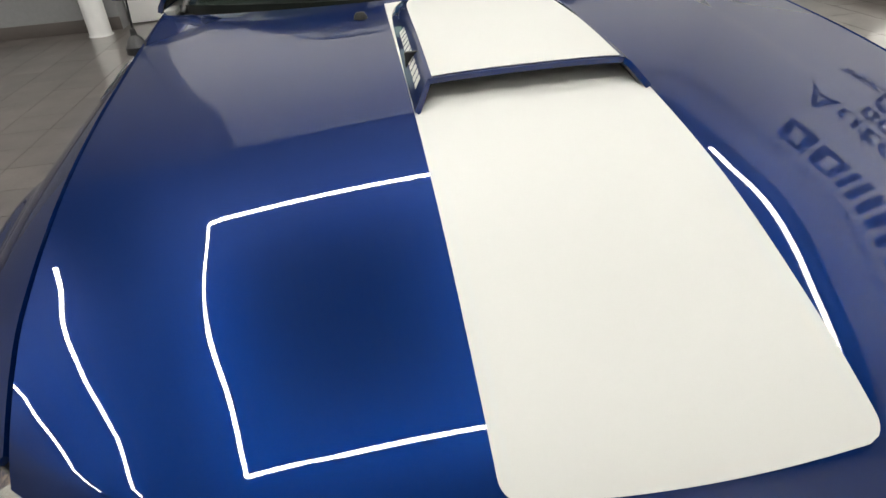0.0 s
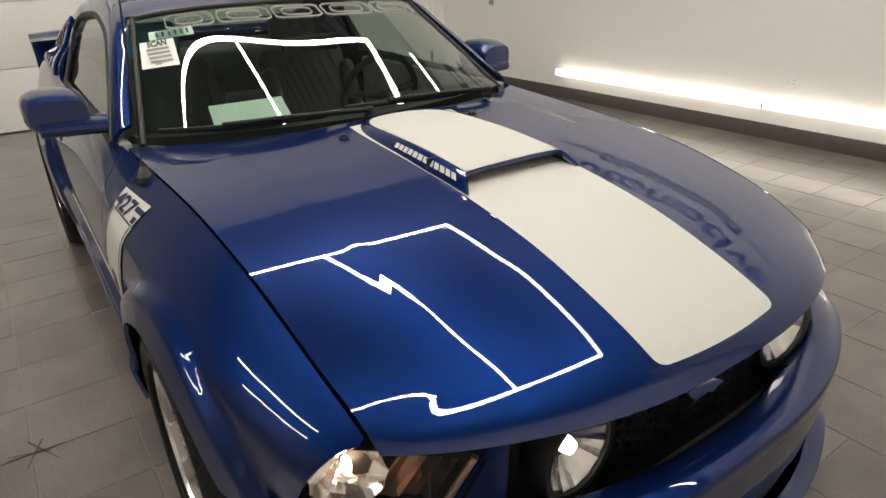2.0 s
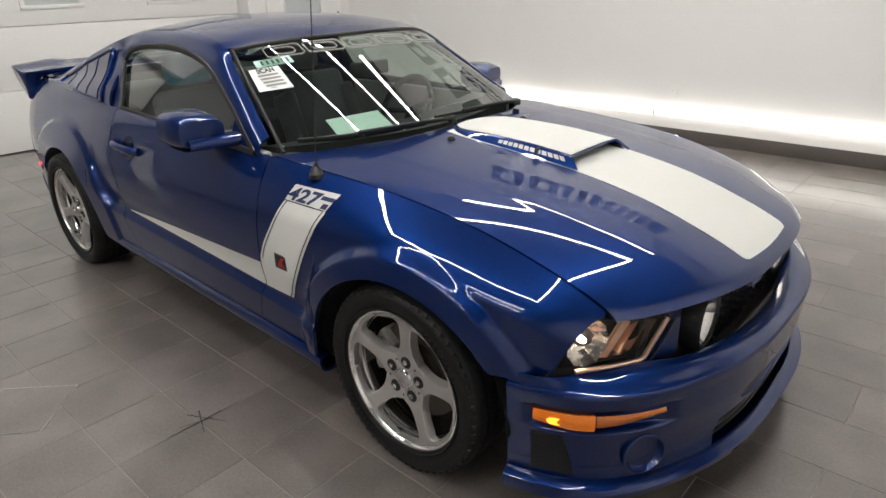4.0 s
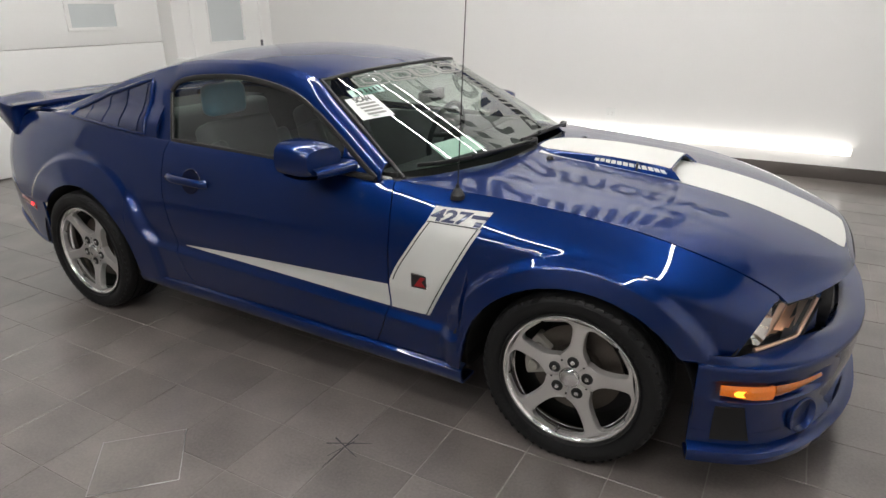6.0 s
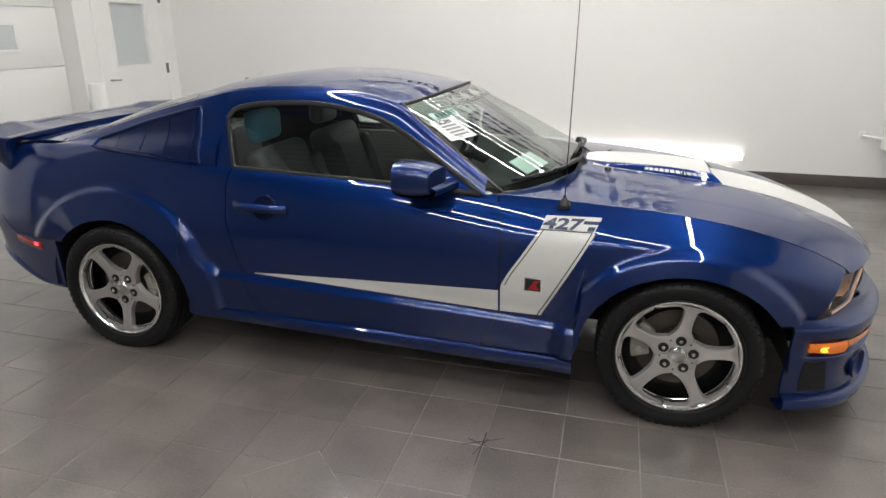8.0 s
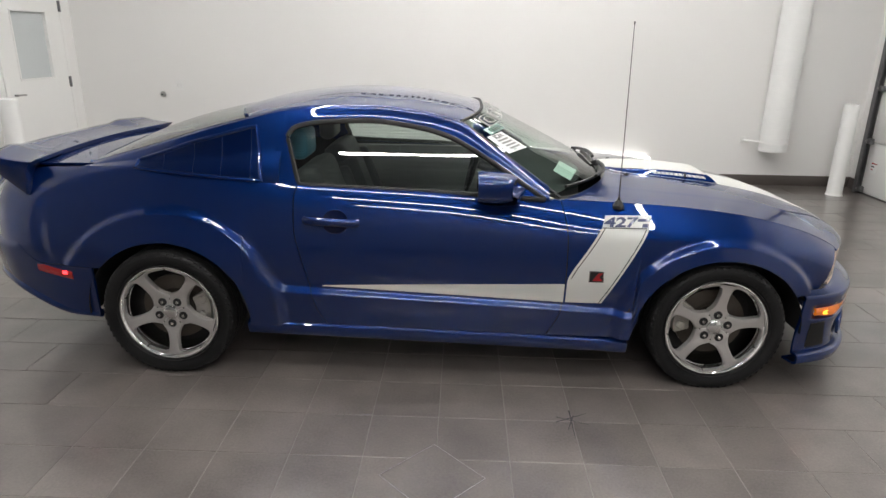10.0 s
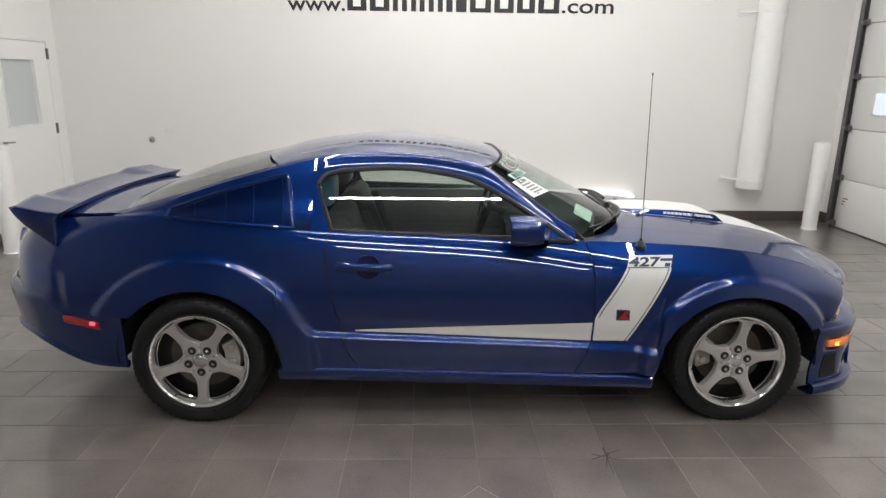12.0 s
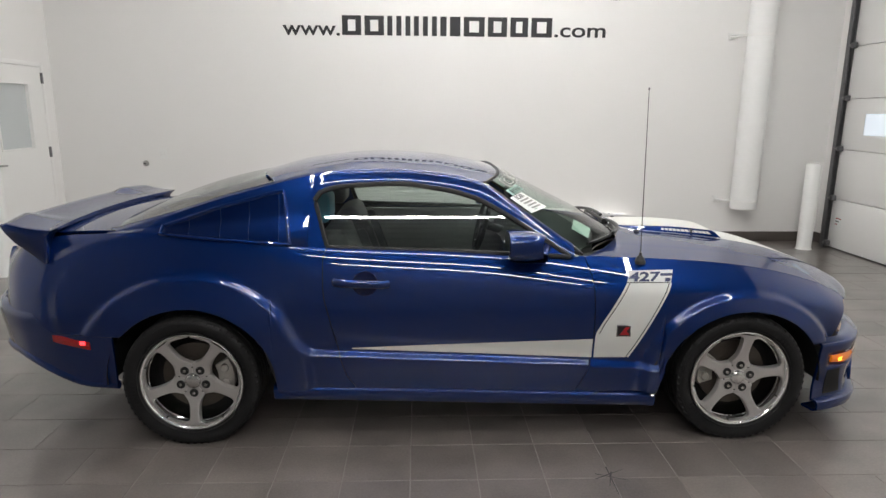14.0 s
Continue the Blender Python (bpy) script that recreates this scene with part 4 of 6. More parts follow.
# rear window
P = []
for t in np.linspace(0, 1, 16):
    row = []
    for sgn in np.linspace(-1, 1, 31):
        edge = top_edge(np.array(-1.005 - 0.755 * t))
        xm, zm = -1.13 - 0.71 * t, 1.287 - 0.225 * t + 0.028 * math.sin(math.pi * t)
        f = abs(sgn) ** 2.2
        row.append(np.array([xm + (edge[0] - xm) * f, sgn * (0.003 - edge[1]), zm + (edge[2] + 0.001 - zm) * f]))
    P.append(row)
part("rear_window", sheet(P, lip=0.004, out=(-0.5, 0, 1)), SCREEN_GLASS, car, "sloping rear window")

# deck lid
P = []
for t in np.linspace(0, 1, 16):
    row = []
    for sgn in np.linspace(-1, 1, 41):
        xa, xb = -1.835 + 0.10 * sgn * sgn, -2.30 + 0.09 * sgn * sgn
        x = xa + (xb - xa) * t
        y = sgn * (0.70 - 0.06 * t)
        row.append((x, y, 1.052 - 0.014 * sgn * sgn - 0.03 * t * t))
    P.append(row)
part("deck_lid", sheet(P, out=(0, 0, 1)), PAINT, car, "blue boot lid")
P = [[(-2.28 + 0.09 * s * s - 0.03 * math.sin(t * 3), s * 0.66, 1.02 - 0.47 * t) for s in np.linspace(-1, 1, 31)] for t in np.linspace(0, 1, 10)]
part("tail_panel", sheet(P, out=(-1, 0, 0)), PAINT, car, "blue tail panel")

# rear spoiler with ends turned down over the flanks
bm = bmesh.new()
rings = []
for sgn in np.concatenate([[-1.008], np.linspace(-1, 1, 81), [1.008]]):
    a = min(abs(float(sgn)), 1.0)
    d = float(smooth((a - 0.84) / 0.13))
    c = 1 - a * a
    lx, lz = -2.020 - 0.060 * c, 1.056 + 0.010 * c
    tx = -2.315 + 0.080 * a ** 2.5
    tz = 1.086 + 0.017 * float(smooth((a - 0.52) / 0.20)) - 0.014 * max(0.0, (a - 0.66) / 0.34)
    mid = [(lx + (tx - lx) * f, lz + (tz - lz) * f - 0.007 * math.sin(math.pi * f)) for f in (0.0, 0.05, 0.3, 0.6, 0.88, 1.0)]
    tail = [((1 - d) * p[0] + d * q[0], (1 - d) * p[1] + d * q[1]) for p, q in (
        ((tx - 0.008, tz - 0.005), (tx - 0.018, tz - 0.010)), ((tx - 0.008, tz - 0.014), (-2.266, 1.083)),
        ((tx + 0.010, tz - 0.032), (-2.245, 1.045)), ((tx + 0.060, 1.030), (-2.200, 0.993)), ((-2.16, 1.025), (-2.130, 0.939)),
        ((-2.12, 1.025), (-2.068, 0.888)), ((-2.11, 1.025), (-2.056, 0.892)), ((-2.105, 1.027), (-2.052, 0.950)),
        ((lx - 0.014, 1.030), (-2.056, 1.022)), ((lx - 0.002, lz - 0.014), (-2.034, 1.042)))]
    ring = mid + tail
    if abs(sgn) > 1:
        ring = [(x + (-2.14 - x) * 0.06, z + (1.03 - z) * 0.06) for x, z in ring]
    rings.append([bm.verts.new((x, sgn * 0.795, z)) for x, z in ring])
for r0, r1 in zip(rings, rings[1:]):
    for k in range(len(r0)):
        j = (k + 1) % len(r0)
        bm.faces.new((r0[k], r0[j], r1[j], r1[k]))
bm.faces.new(rings[0])
bm.faces.new(rings[-1][::-1])
part("rear_spoiler", bm, PAINT, car, "blue boot-lid spoiler with turned-down ends", smooth=62)

# quarter louver: a dark backing, a painted rim and five stepped slats
for s in (-1, 1):
    lv_top = pch((-1.525, 1.062), (-1.39, 1.106), (-1.238, 1.158), (-1.10, 1.194), (-0.957, 1.232), (-0.925, 1.236))
    lv_low = pch((-1.525, 1.036), (-1.38, 1.025), (-1.2, 1.012), (-1.08, 1.003), (-0.88, 0.990))
    lv_y = pillar_y
    front = lambda z: -0.882 - 0.046 * (z - 0.98) / 0.255
    P = []
    for x in np.linspace(-1.525, -0.928, 30):
        lo, hi = float(lv_low(x)), float(lv_top(x))
        P.append([(x + (0.046 * (1 - t) if x > -1.0 else 0.046 * (1 - t) * max(0, (x + 1.3) / 0.3)), s * (lv_y(x, z) + 0.0145), z) for t, z in ((t, lo + (hi - lo) * t) for t in np.linspace(0, 1, 8))])
    base = part("window_louver", sheet(P, lip=0.012, out=(0, s, 0.2)), LOUVER, car, "glossy dark blue louvered quarter window cover")
    rim = [(x, float(lv_top(x))) for x in np.linspace(-1.52, -0.93, 16)] + [(front(z), z) for z in np.linspace(1.225, 0.99, 8)] + [(x, float(lv_low(x))) for x in np.linspace(-0.89, -1.52, 16)]
    part("louver_rim", sweep([(x, s * (lv_y(x, z) + 0.016), z) for x, z in rim], 0.010, 8, closed=True, flat=0.8), PAINT, base, "blue rim of the louver")
    cuts = [-1.505, -1.388, -1.234, -1.094, -0.948]
    for xa, xb in zip(cuts, cuts[1:]):
        P = []
        for u in np.linspace(0.02, 0.99, 8):
            x = xa + (xb - xa) * u
            lo, hi = float(lv_low(x)) + 0.010, float(lv_top(x)) - 0.010 - 0.014 * (1 - u)
            P.append([(x + 0.016 * (1 - t) - 0.004, s * (lv_y(x, z) + 0.0155 + 0.004 * u), z) for t, z in ((t, lo + (hi - lo) * t) for t in np.linspace(0, 1, 6))])
        part("slat", sheet(P, lip=0.006, out=(0, s, 0.2)), LOUVER, base)


# ---- front end ----
nose_xy = [(2.276, 0.0), (2.273, 0.15), (2.258, 0.30), (2.226, 0.44), (2.176, 0.574), (2.107, 0.703), (1.984, 0.830), (1.862, 0.884), (1.785, 0.907)]
_d = np.concatenate([[0], np.cumsum([math.dist(nose_xy[i], nose_xy[i + 1]) for i in range(len(nose_xy) - 1)])])
nose_x = pch(*zip(_d, [p[0] for p in nose_xy]))
nose_y = pch(*zip(_d, [p[1] for p in nose_xy]))
NOSE = _d[-1]
s_at = lambda x: float(np.interp(-x, [-p[0] for p in nose_xy], _d))


def nose_point(s, z, off):
    """A point of the front apron: s metres from the middle along its plan, off outwards."""
    a = min(abs(s), NOSE)
    x, y = float(nose_x(a)), float(nose_y(a))
    tx, ty = float(nose_x(min(a + 0.01, NOSE)) - nose_x(max(a - 0.01, 0))), float(nose_y(min(a + 0.01, NOSE)) - nose_y(max(a - 0.01, 0)))
    n = math.hypot(tx, ty)
    return (x + off * ty / n, math.copysign(y - off * tx / n, s if s else 1), z)


nose_face = pch((0.52, 0.0), (0.485, 0.0), (0.455, -0.004), (0.37, -0.010), (0.30, -0.021), (0.24, -0.025), (0.18, -0.022))
mouth_top = lambda s: 0.240 + 0.052 * float(smooth((0.47 - abs(s)) / 0.09))
ledge_y = pch((0, 0), (0.30, 0.265), (0.47, 0.425), (0.62, 0.560), (0.738, 0.635), (0.80, 0.715), (0.832, 0.765), (0.875, 0.855), (0.90, 0.896))
ledge_x = pch((0, 2.195), (0.127, 2.191), (0.341, 2.168), (0.500, 2.128), (0.56, 2.096), (0.628, 2.043), (0.75, 1.958), (0.856, 1.880), (0.896, 1.765))
ledge_z = pch((0, 0.493), (0.127, 0.496), (0.341, 0.512), (0.526, 0.527), (0.628, 0.533), (0.75, 0.526), (0.856, 0.527), (0.896, 0.529))


def nose_off(z, s):
    """Depth of the apron's face: a channel runs round its corner at the height of the signals."""
    y = float(nose_y(min(abs(s), NOSE)))
    channel = float(smooth((0.447 - z) / 0.012) * smooth((z - 0.362) / 0.014)) * float(smooth((y - 0.58) / 0.10) * smooth((0.895 - y) / 0.02))
    return float(nose_face(z)) - 0.024 * channel


S = np.linspace(-NOSE, NOSE, 161)
P = []
for s in S:
    y = float(nose_y(abs(s)))
    yi = float(ledge_y(y))
    inner = np.array([float(ledge_x(yi)), math.copysign(yi, s), float(ledge_z(yi))])
    brow = np.array(nose_point(s, 0.4975, -0.012))
    row = [inner + np.array([-0.03, 0, -0.03]), inner + np.array([-0.008, 0, -0.003])]
    for t in np.linspace(0, 1, 9):
        p = inner + (brow - inner) * t
        p[2] += 0.006 * math.sin(math.pi * t)
        row.append(p)
    row += [np.array(nose_point(s, 0.4945, -0.004)), np.array(nose_point(s, 0.488, -0.0005))]
    for z in np.concatenate([np.linspace(0.48, 0.45, 4), np.linspace(0.446, 0.434, 5), np.linspace(0.42, 0.38, 4), np.linspace(0.376, 0.362, 5), [0.345 - (0.345 - mouth_top(s)) * k for k in (0, 0.24, 0.43, 0.62, 0.79, 0.94, 1)]]):
        row.append(np.array(nose_point(s, z, nose_off(z, s))))
    P.append(row)
bumper = part("front_bumper", sheet(P, out=(1, 0, 0.1)), PAINT, car, "smooth blue front bumper")
# lower apron: corner sections with vents, and the wide opening between them
for sg in (-1, 1):
    P = []
    for s in np.linspace(0.425, NOSE, 50):
        P.append([nose_point(sg * s, z, float(nose_face(z))) for z in np.linspace(mouth_top(s) - 0.0005, 0.180, 10)])
    part("bumper_corner", sheet(P, out=(1, sg, 0)), PAINT, bumper, "blue lower bumper corner")
    # flat panel on the face; the vent's shaded depth is put into its black
    P = [[nose_point(sg * (1.052 - (0.090 + 0.038 * (0.345 - z) / 0.133) * u), z, float(nose_face(z)) + 0.0035) for z in np.linspace(0.345, 0.212, 8)] for u in np.linspace(0, 1, 10)]
    part("side_vent", sheet(P, lip=0.006, out=(1, sg, 0)), SHELL, bumper, "flat black panel standing in for the recessed vent in the bumper corner")
    c = Vector(nose_point(sg * 0.715, 0.278, -0.020))
    n = Vector((0.80, sg * 0.55, 0.05)).normalized()
    m = Matrix.Translation(c) @ n.to_track_quat("Y", "Z").to_matrix().to_4x4()
    bm = lathe([(0.066, 0.0), (0.066, 0.012), (0.060, 0.014), (0.056, 0.004), (0.050, -0.004), (0.0, -0.008)], 32)
    part("round_cover", bm, PAINT, bumper, "round blue blanked lamp recess", at=m)
P = [[nose_point(s, z, -0.07 - 0.02 * math.sin(math.pi * (z - 0.18) / 0.117)) for z in np.linspace(0.297, 0.18, 10)] for s in np.linspace(-0.46, 0.46, 41)]
part("lower_intake", sheet(P, lip=0, out=(1, 0, 0)), PLASTIC, bumper, "black lower air intake")
for z in (0.205, 0.232, 0.260):
    part("intake_bar", sweep([nose_point(s, z, -0.052) for s in np.linspace(-0.44, 0.44, 31)], 0.007, 6), PLASTIC, bumper)
# chin splitter
prof = [(0.195, -0.024), (0.193, -0.002), (0.184, 0.012), (0.165, 0.018), (0.142, 0.013), (0.130, -0.010), (0.130, -0.08)]
P = [[nose_point(s, z + 0.018 * (1 - smooth((abs(s) - 0.5) / 0.5)) * (z < 0.17), o) for z, o in prof] for s in np.linspace(-NOSE, NOSE, 101)]
part("chin_splitter", sheet(P, out=(1, 0, 0)), PAINT, bumper, "blue chin splitter lip")

# grille: deep black opening with honeycomb
grille = part("grille", sheet([[(2.060 - 0.03 * abs(s) ** 2, s * 0.56, z) for z in np.linspace(0.69, 0.44, 8)] for s in np.linspace(-1, 1, 31)], lip=0, out=(1, 0, 0)), SHELL, car, "black grille with honeycomb mesh")
bm = bmesh.new()
r = 0.019
for iy in range(-10, 11):
    for iz in range(9):
        y = iy * r * 1.78
        z = 0.425 + iz * r * 1.55 + (0.5 * r * 1.55 if iy % 2 else 0)
        if abs(y) > 0.27 or z > 0.655:
            continue
        x = 2.115 - 0.05 * y * y + 0.02 * (0.6 - z)
        ring = []
        for k in range(6):
            a = math.pi / 3 * k
            ring.append((x, y + r * math.cos(a), z + r * 0.86 * math.sin(a)))
        o = [bm.verts.new(p) for p in ring]
        i = [bm.verts.new((p[0], y + (p[1] - y) * 0.80, z + (p[2] - z) * 0.80)) for p in ring]
        b = [bm.verts.new((p[0] - 0.018, y + (p[1] - y) * 0.80, z + (p[2] - z) * 0.80)) for p in ring]
        for k in range(6):
            j = (k + 1) % 6
            bm.faces.new((o[k], o[j], i[j], i[k]))
            bm.faces.new((i[k], i[j], b[j], b[k]))
tagged(part("honeycomb", bm, PLASTIC, grille, "black honeycomb mesh", smooth=0), kind="stuff")
rim = [(2.165 - 0.045 * abs(s) ** 3, s * 0.545, 0.468) for s in np.linspace(-1, 1, 31)]
part("grille_frame", sweep(rim, 0.012, 8), PLASTIC, grille)
# pony-coloured badge as a plain shape
bm = prism([(0.8 * u, 0.8 * w) for u, w in [(-0.085, -0.012), (-0.05, 0.008), (-0.02, 0.024), (0.03, 0.030), (0.07, 0.022), (0.10, 0.034), (0.07, 0.004), (0.05, -0.012), (0.07, -0.034), (0.03, -0.016), (-0.01, -0.012), (-0.03, -0.030), (-0.05, -0.012)]], 0.010, lambda a, b, d: (2.142 + d, -a, 0.585 + b), 0.002)
part("grille_badge", bm, REFLECTOR, grille, "silver emblem")
def fluted_bowl(R, depth, flutes, ripple=0.05):
    """A lamp's reflector: a bowl with flat flutes round it."""
    own = bmesh.new()
    rings = []
    for q in (1.0, 0.93, 0.78, 0.58, 0.36, 0.16):
        ring = []
        for i in range(flutes * 2):
            a = math.pi * i / flutes
            r = R * q * (1 + ripple * (i % 2) * q)
            ring.append(own.verts.new((r * math.cos(a), -depth * (1 - q ** 1.8), r * math.sin(a))))
        rings.append(ring)
    for u, w in zip(rings, rings[1:]):
        for i in range(flutes * 2):
            j = (i + 1) % (flutes * 2)
            own.faces.new((u[i], u[j], w[j], w[i]))
    own.faces.new(rings[-1])
    return own


# round lamps in the grille
for s in (-1, 1):
    m = Matrix.Translation((2.120, s * 0.354, 0.580)) @ pose(0, 0, 0, 0, 0, -90 - s * 4)
    bm = lathe([(0.100, -0.06), (0.102, 0.0), (0.099, 0.010), (0.085, 0.008), (0.083, -0.01)], 40)
    lamp = part("fog_lamp", bm, PLASTIC, grille, "round lamp in the grille", at=m)
    part("lamp_reflector", fluted_bowl(0.080, 0.044, 14), REFLECTOR, lamp, "bright faceted reflector", smooth=0)
    part("lamp_bulb", lathe([(0.0, -0.01), (0.014, -0.014), (0.018, -0.03), (0.016, -0.055)], 16), WHITE_BULB, lamp, "glowing bulb")
    part("lamp_lens", lathe([(0.087, 0.004), (0.07, 0.010), (0.04, 0.015), (0.0, 0.017)], 40), LENS, lamp, "clear round lens")

# headlamps
for s in (-1, 1):
    q = {"ti": Vector((2.095, s * 0.557, 0.680)), "to": Vector((1.950, s * 0.745, 0.688)), "bo": Vector((1.880, s * 0.852, 0.520)), "bi": Vector((2.052, s * 0.620, 0.531))}

    def lamp_point(a, b, off=0.0):
        p = (q["ti"] * (1 - a) + q["to"] * a) * (1 - b) + (q["bi"] * (1 - a) + q["bo"] * a) * b
        n = Vector((0.78, s * 0.52, 0.30))
        return p + n * (off + 0.016 * math.sin(math.pi * a) * (0.6 + 0.4 * math.sin(math.pi * b)))
    P = [[lamp_point(a, b, -0.075) for b in np.linspace(0, 1, 8)] for a in np.linspace(0, 1, 12)]
    unit = part("headlamp", sheet(P, lip=-0.072, out=(1, s, 0.3)), PLASTIC, car, "headlamp in a black housing, lit")
    P = [[lamp_point(a, b) for b in np.linspace(0.02, 0.98, 12)] for a in np.linspace(0.02, 0.98, 20)]
    part("headlamp_lens", sheet(P, lip=0.003, out=(1, s, 0.3)), LENS, unit, "clear headlamp lens")
    c = Vector((1.938, s * 0.742, 0.603))
    m = Matrix.Translation(c) @ Vector((0.90, s * 0.35, 0.05)).to_track_quat("Y", "Z").to_matrix().to_4x4()
    part("reflector_bowl", fluted_bowl(0.068, 0.060, 11, 0.07), REFLECTOR, unit, "bright faceted reflector bowl", smooth=0, at=m)
    part("headlamp_bulb", lathe([(0.0, -0.012), (0.008, -0.016), (0.010, -0.034), (0.008, -0.052)], 14), BULB, unit, "glowing bulb", at=m)
    for a in (0.12, 0.24, 0.36):
        P = [[lamp_point(a + w, b, -0.05 + 0.03 * k) for w, k in ((-0.02, 0), (0, 1), (0.02, 0))] for b in np.linspace(0.06, 0.72, 6)]
        part("reflector_fin", sheet(P, lip=0, out=(1, s, 0)), COPPER, unit)
    P = [[lamp_point(a, b, -0.062 + 0.006 * math.sin(40 * a)) for b in np.linspace(0.05, 0.88, 6)] for a in np.linspace(0.05, 0.52, 30)]
    part("reflector_panel", sheet(P, lip=0, out=(1, s, 0.3)), COPPER, unit, "fluted warm-toned reflector")
    edge = [lamp_point(0.035, b, -0.004) for b in np.linspace(0.12, 0.90, 10)] + [lamp_point(0.06, 0.945, -0.004)] + [lamp_point(a, 0.955, -0.004) for a in np.linspace(0.10, 0.74, 16)]
    part("lamp_trim", sweep(edge, 0.0075, 8), COPPER, unit, "warm-lit metallic trim strip")
    # painted panel between headlamp and grille
    P = [[Vector((2.097 - 0.045 * b - 0.004 * k, s * (0.552 - 0.052 * k + 0.064 * b * (1 - k) + 0.012 * b * k), 0.682 - 0.150 * b + 0.0 * k)) + Vector((0.05 * b * k, 0, 0)) for k in np.linspace(0, 1, 5)] for b in np.linspace(0, 1.04, 10)]
    part("lamp_surround", sheet(P, out=(1, 0, 0)), PAINT, unit, "blue panel beside the headlamp")
    # turn signal in the bumper: a deep rear lens and a slim front one
    sig = None
    for k0, k1 in ((0.0, 0.455), (0.465, 1.0)):
        P = []
        for k in np.linspace(k0, k1, 14):
            ss = s_at(1.860) + (s_at(2.140) - s_at(1.860)) * k
            hi = 0.428 + 0.002 * smooth((k - 0.5) / 0.5)
            lo = 0.390 - 0.012 * smooth(k / 0.3) if k < 0.46 else 0.390 + 0.020 * smooth((k - 0.46) / 0.54)
            P.append([nose_point(s * ss, hi + (lo - hi) * w, -0.022 + 0.014 + 0.006 * math.sin(math.pi * w)) for w in np.linspace(0, 1, 8)])
        ob = part("turn_signal" if sig is None else "signal_tip", sheet(P, lip=0.012, out=(1, s, 0)), AMBER if sig is None else AMBER_DARK, bumper if sig is None else sig, "amber turn signal, lit" if sig is None else "")
        sig = sig or ob
    P = [[nose_point(s * (ss + 0.006 * math.cos(w * 3)), 0.404 + 0.011 * w, -0.022 + 0.0225) for w in np.linspace(-1, 1, 4)] for ss in np.linspace(s_at(1.925), s_at(1.900), 6)]
    part("signal_bulb", sheet(P, lip=0, out=(1, s, 0)), AMBER_LIT, sig)

# rear bumper
tail_xy = [(-2.56, 0.0), (-2.55, 0.25), (-2.520, 0.43), (-2.450, 0.595), (-2.345, 0.710), (-2.20, 0.810), (-2.0, 0.869), (-1.735, 0.914)]
_e = np.concatenate([[0], np.cumsum([math.dist(tail_xy[i], tail_xy[i + 1]) for i in range(len(tail_xy) - 1)])])
tail_x = pch(*zip(_e, [p[0] for p in tail_xy]))
tail_y = pch(*zip(_e, [p[1] for p in tail_xy]))
TAIL = _e[-1]
tail_off = pch((0.68, -0.040), (0.655, -0.012), (0.615, 0.0), (0.57, -0.005), (0.52, -0.016), (0.44, -0.030), (0.38, -0.045), (0.30, -0.07))
P = []
for s in np.linspace(-TAIL, TAIL, 101):
    a = abs(s)
    side = smooth((a - TAIL + 0.62) / 0.5)
    zt = 0.68 - 0.128 * smooth((a - TAIL + 0.50) / 0.22)
    zb = 0.43 - 0.130 * side
    row = []
    for t in np.linspace(0, 1, 24):
        z = zt + (zb - zt) * t
        o = float(tail_off(z)) * (1 - side * 0.75)
        row.append((float(tail_x(a)) - o * (1 - side), math.copysign(float(tail_y(a)) + o * side, s), z))
    P.append(row)
rear = part("rear_bumper", sheet(P, out=(-1, 0, 0)), PAINT, car, "blue rear bumper")
lip_path = []
for s in np.linspace(-TAIL, TAIL, 61):
    side = smooth((abs(s) - TAIL + 0.62) / 0.5)
    lip_path.append((float(tail_x(abs(s))) + 0.03 * (1 - side), math.copysign(float(tail_y(abs(s))) - 0.022 * side - 0.01, s), 0.428 - 0.130 * side))
part("rear_valance", sweep(lip_path, 0.022, 10, flat=0.8), PAINT, rear, "blue lower lip of the rear bumper")
for sg in (-1, 1):
    P = []
    for x in np.linspace(-2.045, -1.85, 14):
        a = float(np.interp(x, [p[0] for p in tail_xy], [p[1] for p in tail_xy]))
        P.append([(x, sg * (a - 0.004 + 0.006 * math.sin(math.pi * t)), 0.556 - 0.030 * (x + 2.045) / 0.195 * 1.0 - 0.045 * t) for t in np.linspace(0, 1, 6)])
    mk = part("side_marker", sheet(P, lip=0.010, out=(0, sg, 0)), RED, rear, "red side marker lamp, lit")
    P = [[(x, sg * (float(np.interp(x, [p[0] for p in tail_xy], [p[1] for p in tail_xy])) + 0.0035), z) for z in (0.526, 0.508)] for x in (-1.900, -1.872)]
    part("marker_bulb", sheet(P, lip=0, out=(0, sg, 0)), RED_LIT, mk)


# ---- decals on the flanks ----
def decal(name, outline, mat, parent, lift=0.0036, n=22, label=""):
    """A film laid on both flanks: rows of (z, x from, x to)."""
    zs = [o[0] for o in outline]
    fa, fb = pch(*[(o[0], o[1]) for o in outline]), pch(*[(o[0], o[2]) for o in outline])
    P = []
    for z in np.linspace(zs[0], zs[-1], n):
        xx = np.linspace(float(fa(z)), float(fb(z)), 24)
        P.append(np.stack([xx, -(skin(xx, np.full(24, z)) + lift), np.full(24, z)], -1))
    me = sheet(P, lip=0.0006, out=(0, -1, 0))
    return [part(name, me, mat, parent[0], label), part(name, mirrored(me), mat, parent[1], label)]


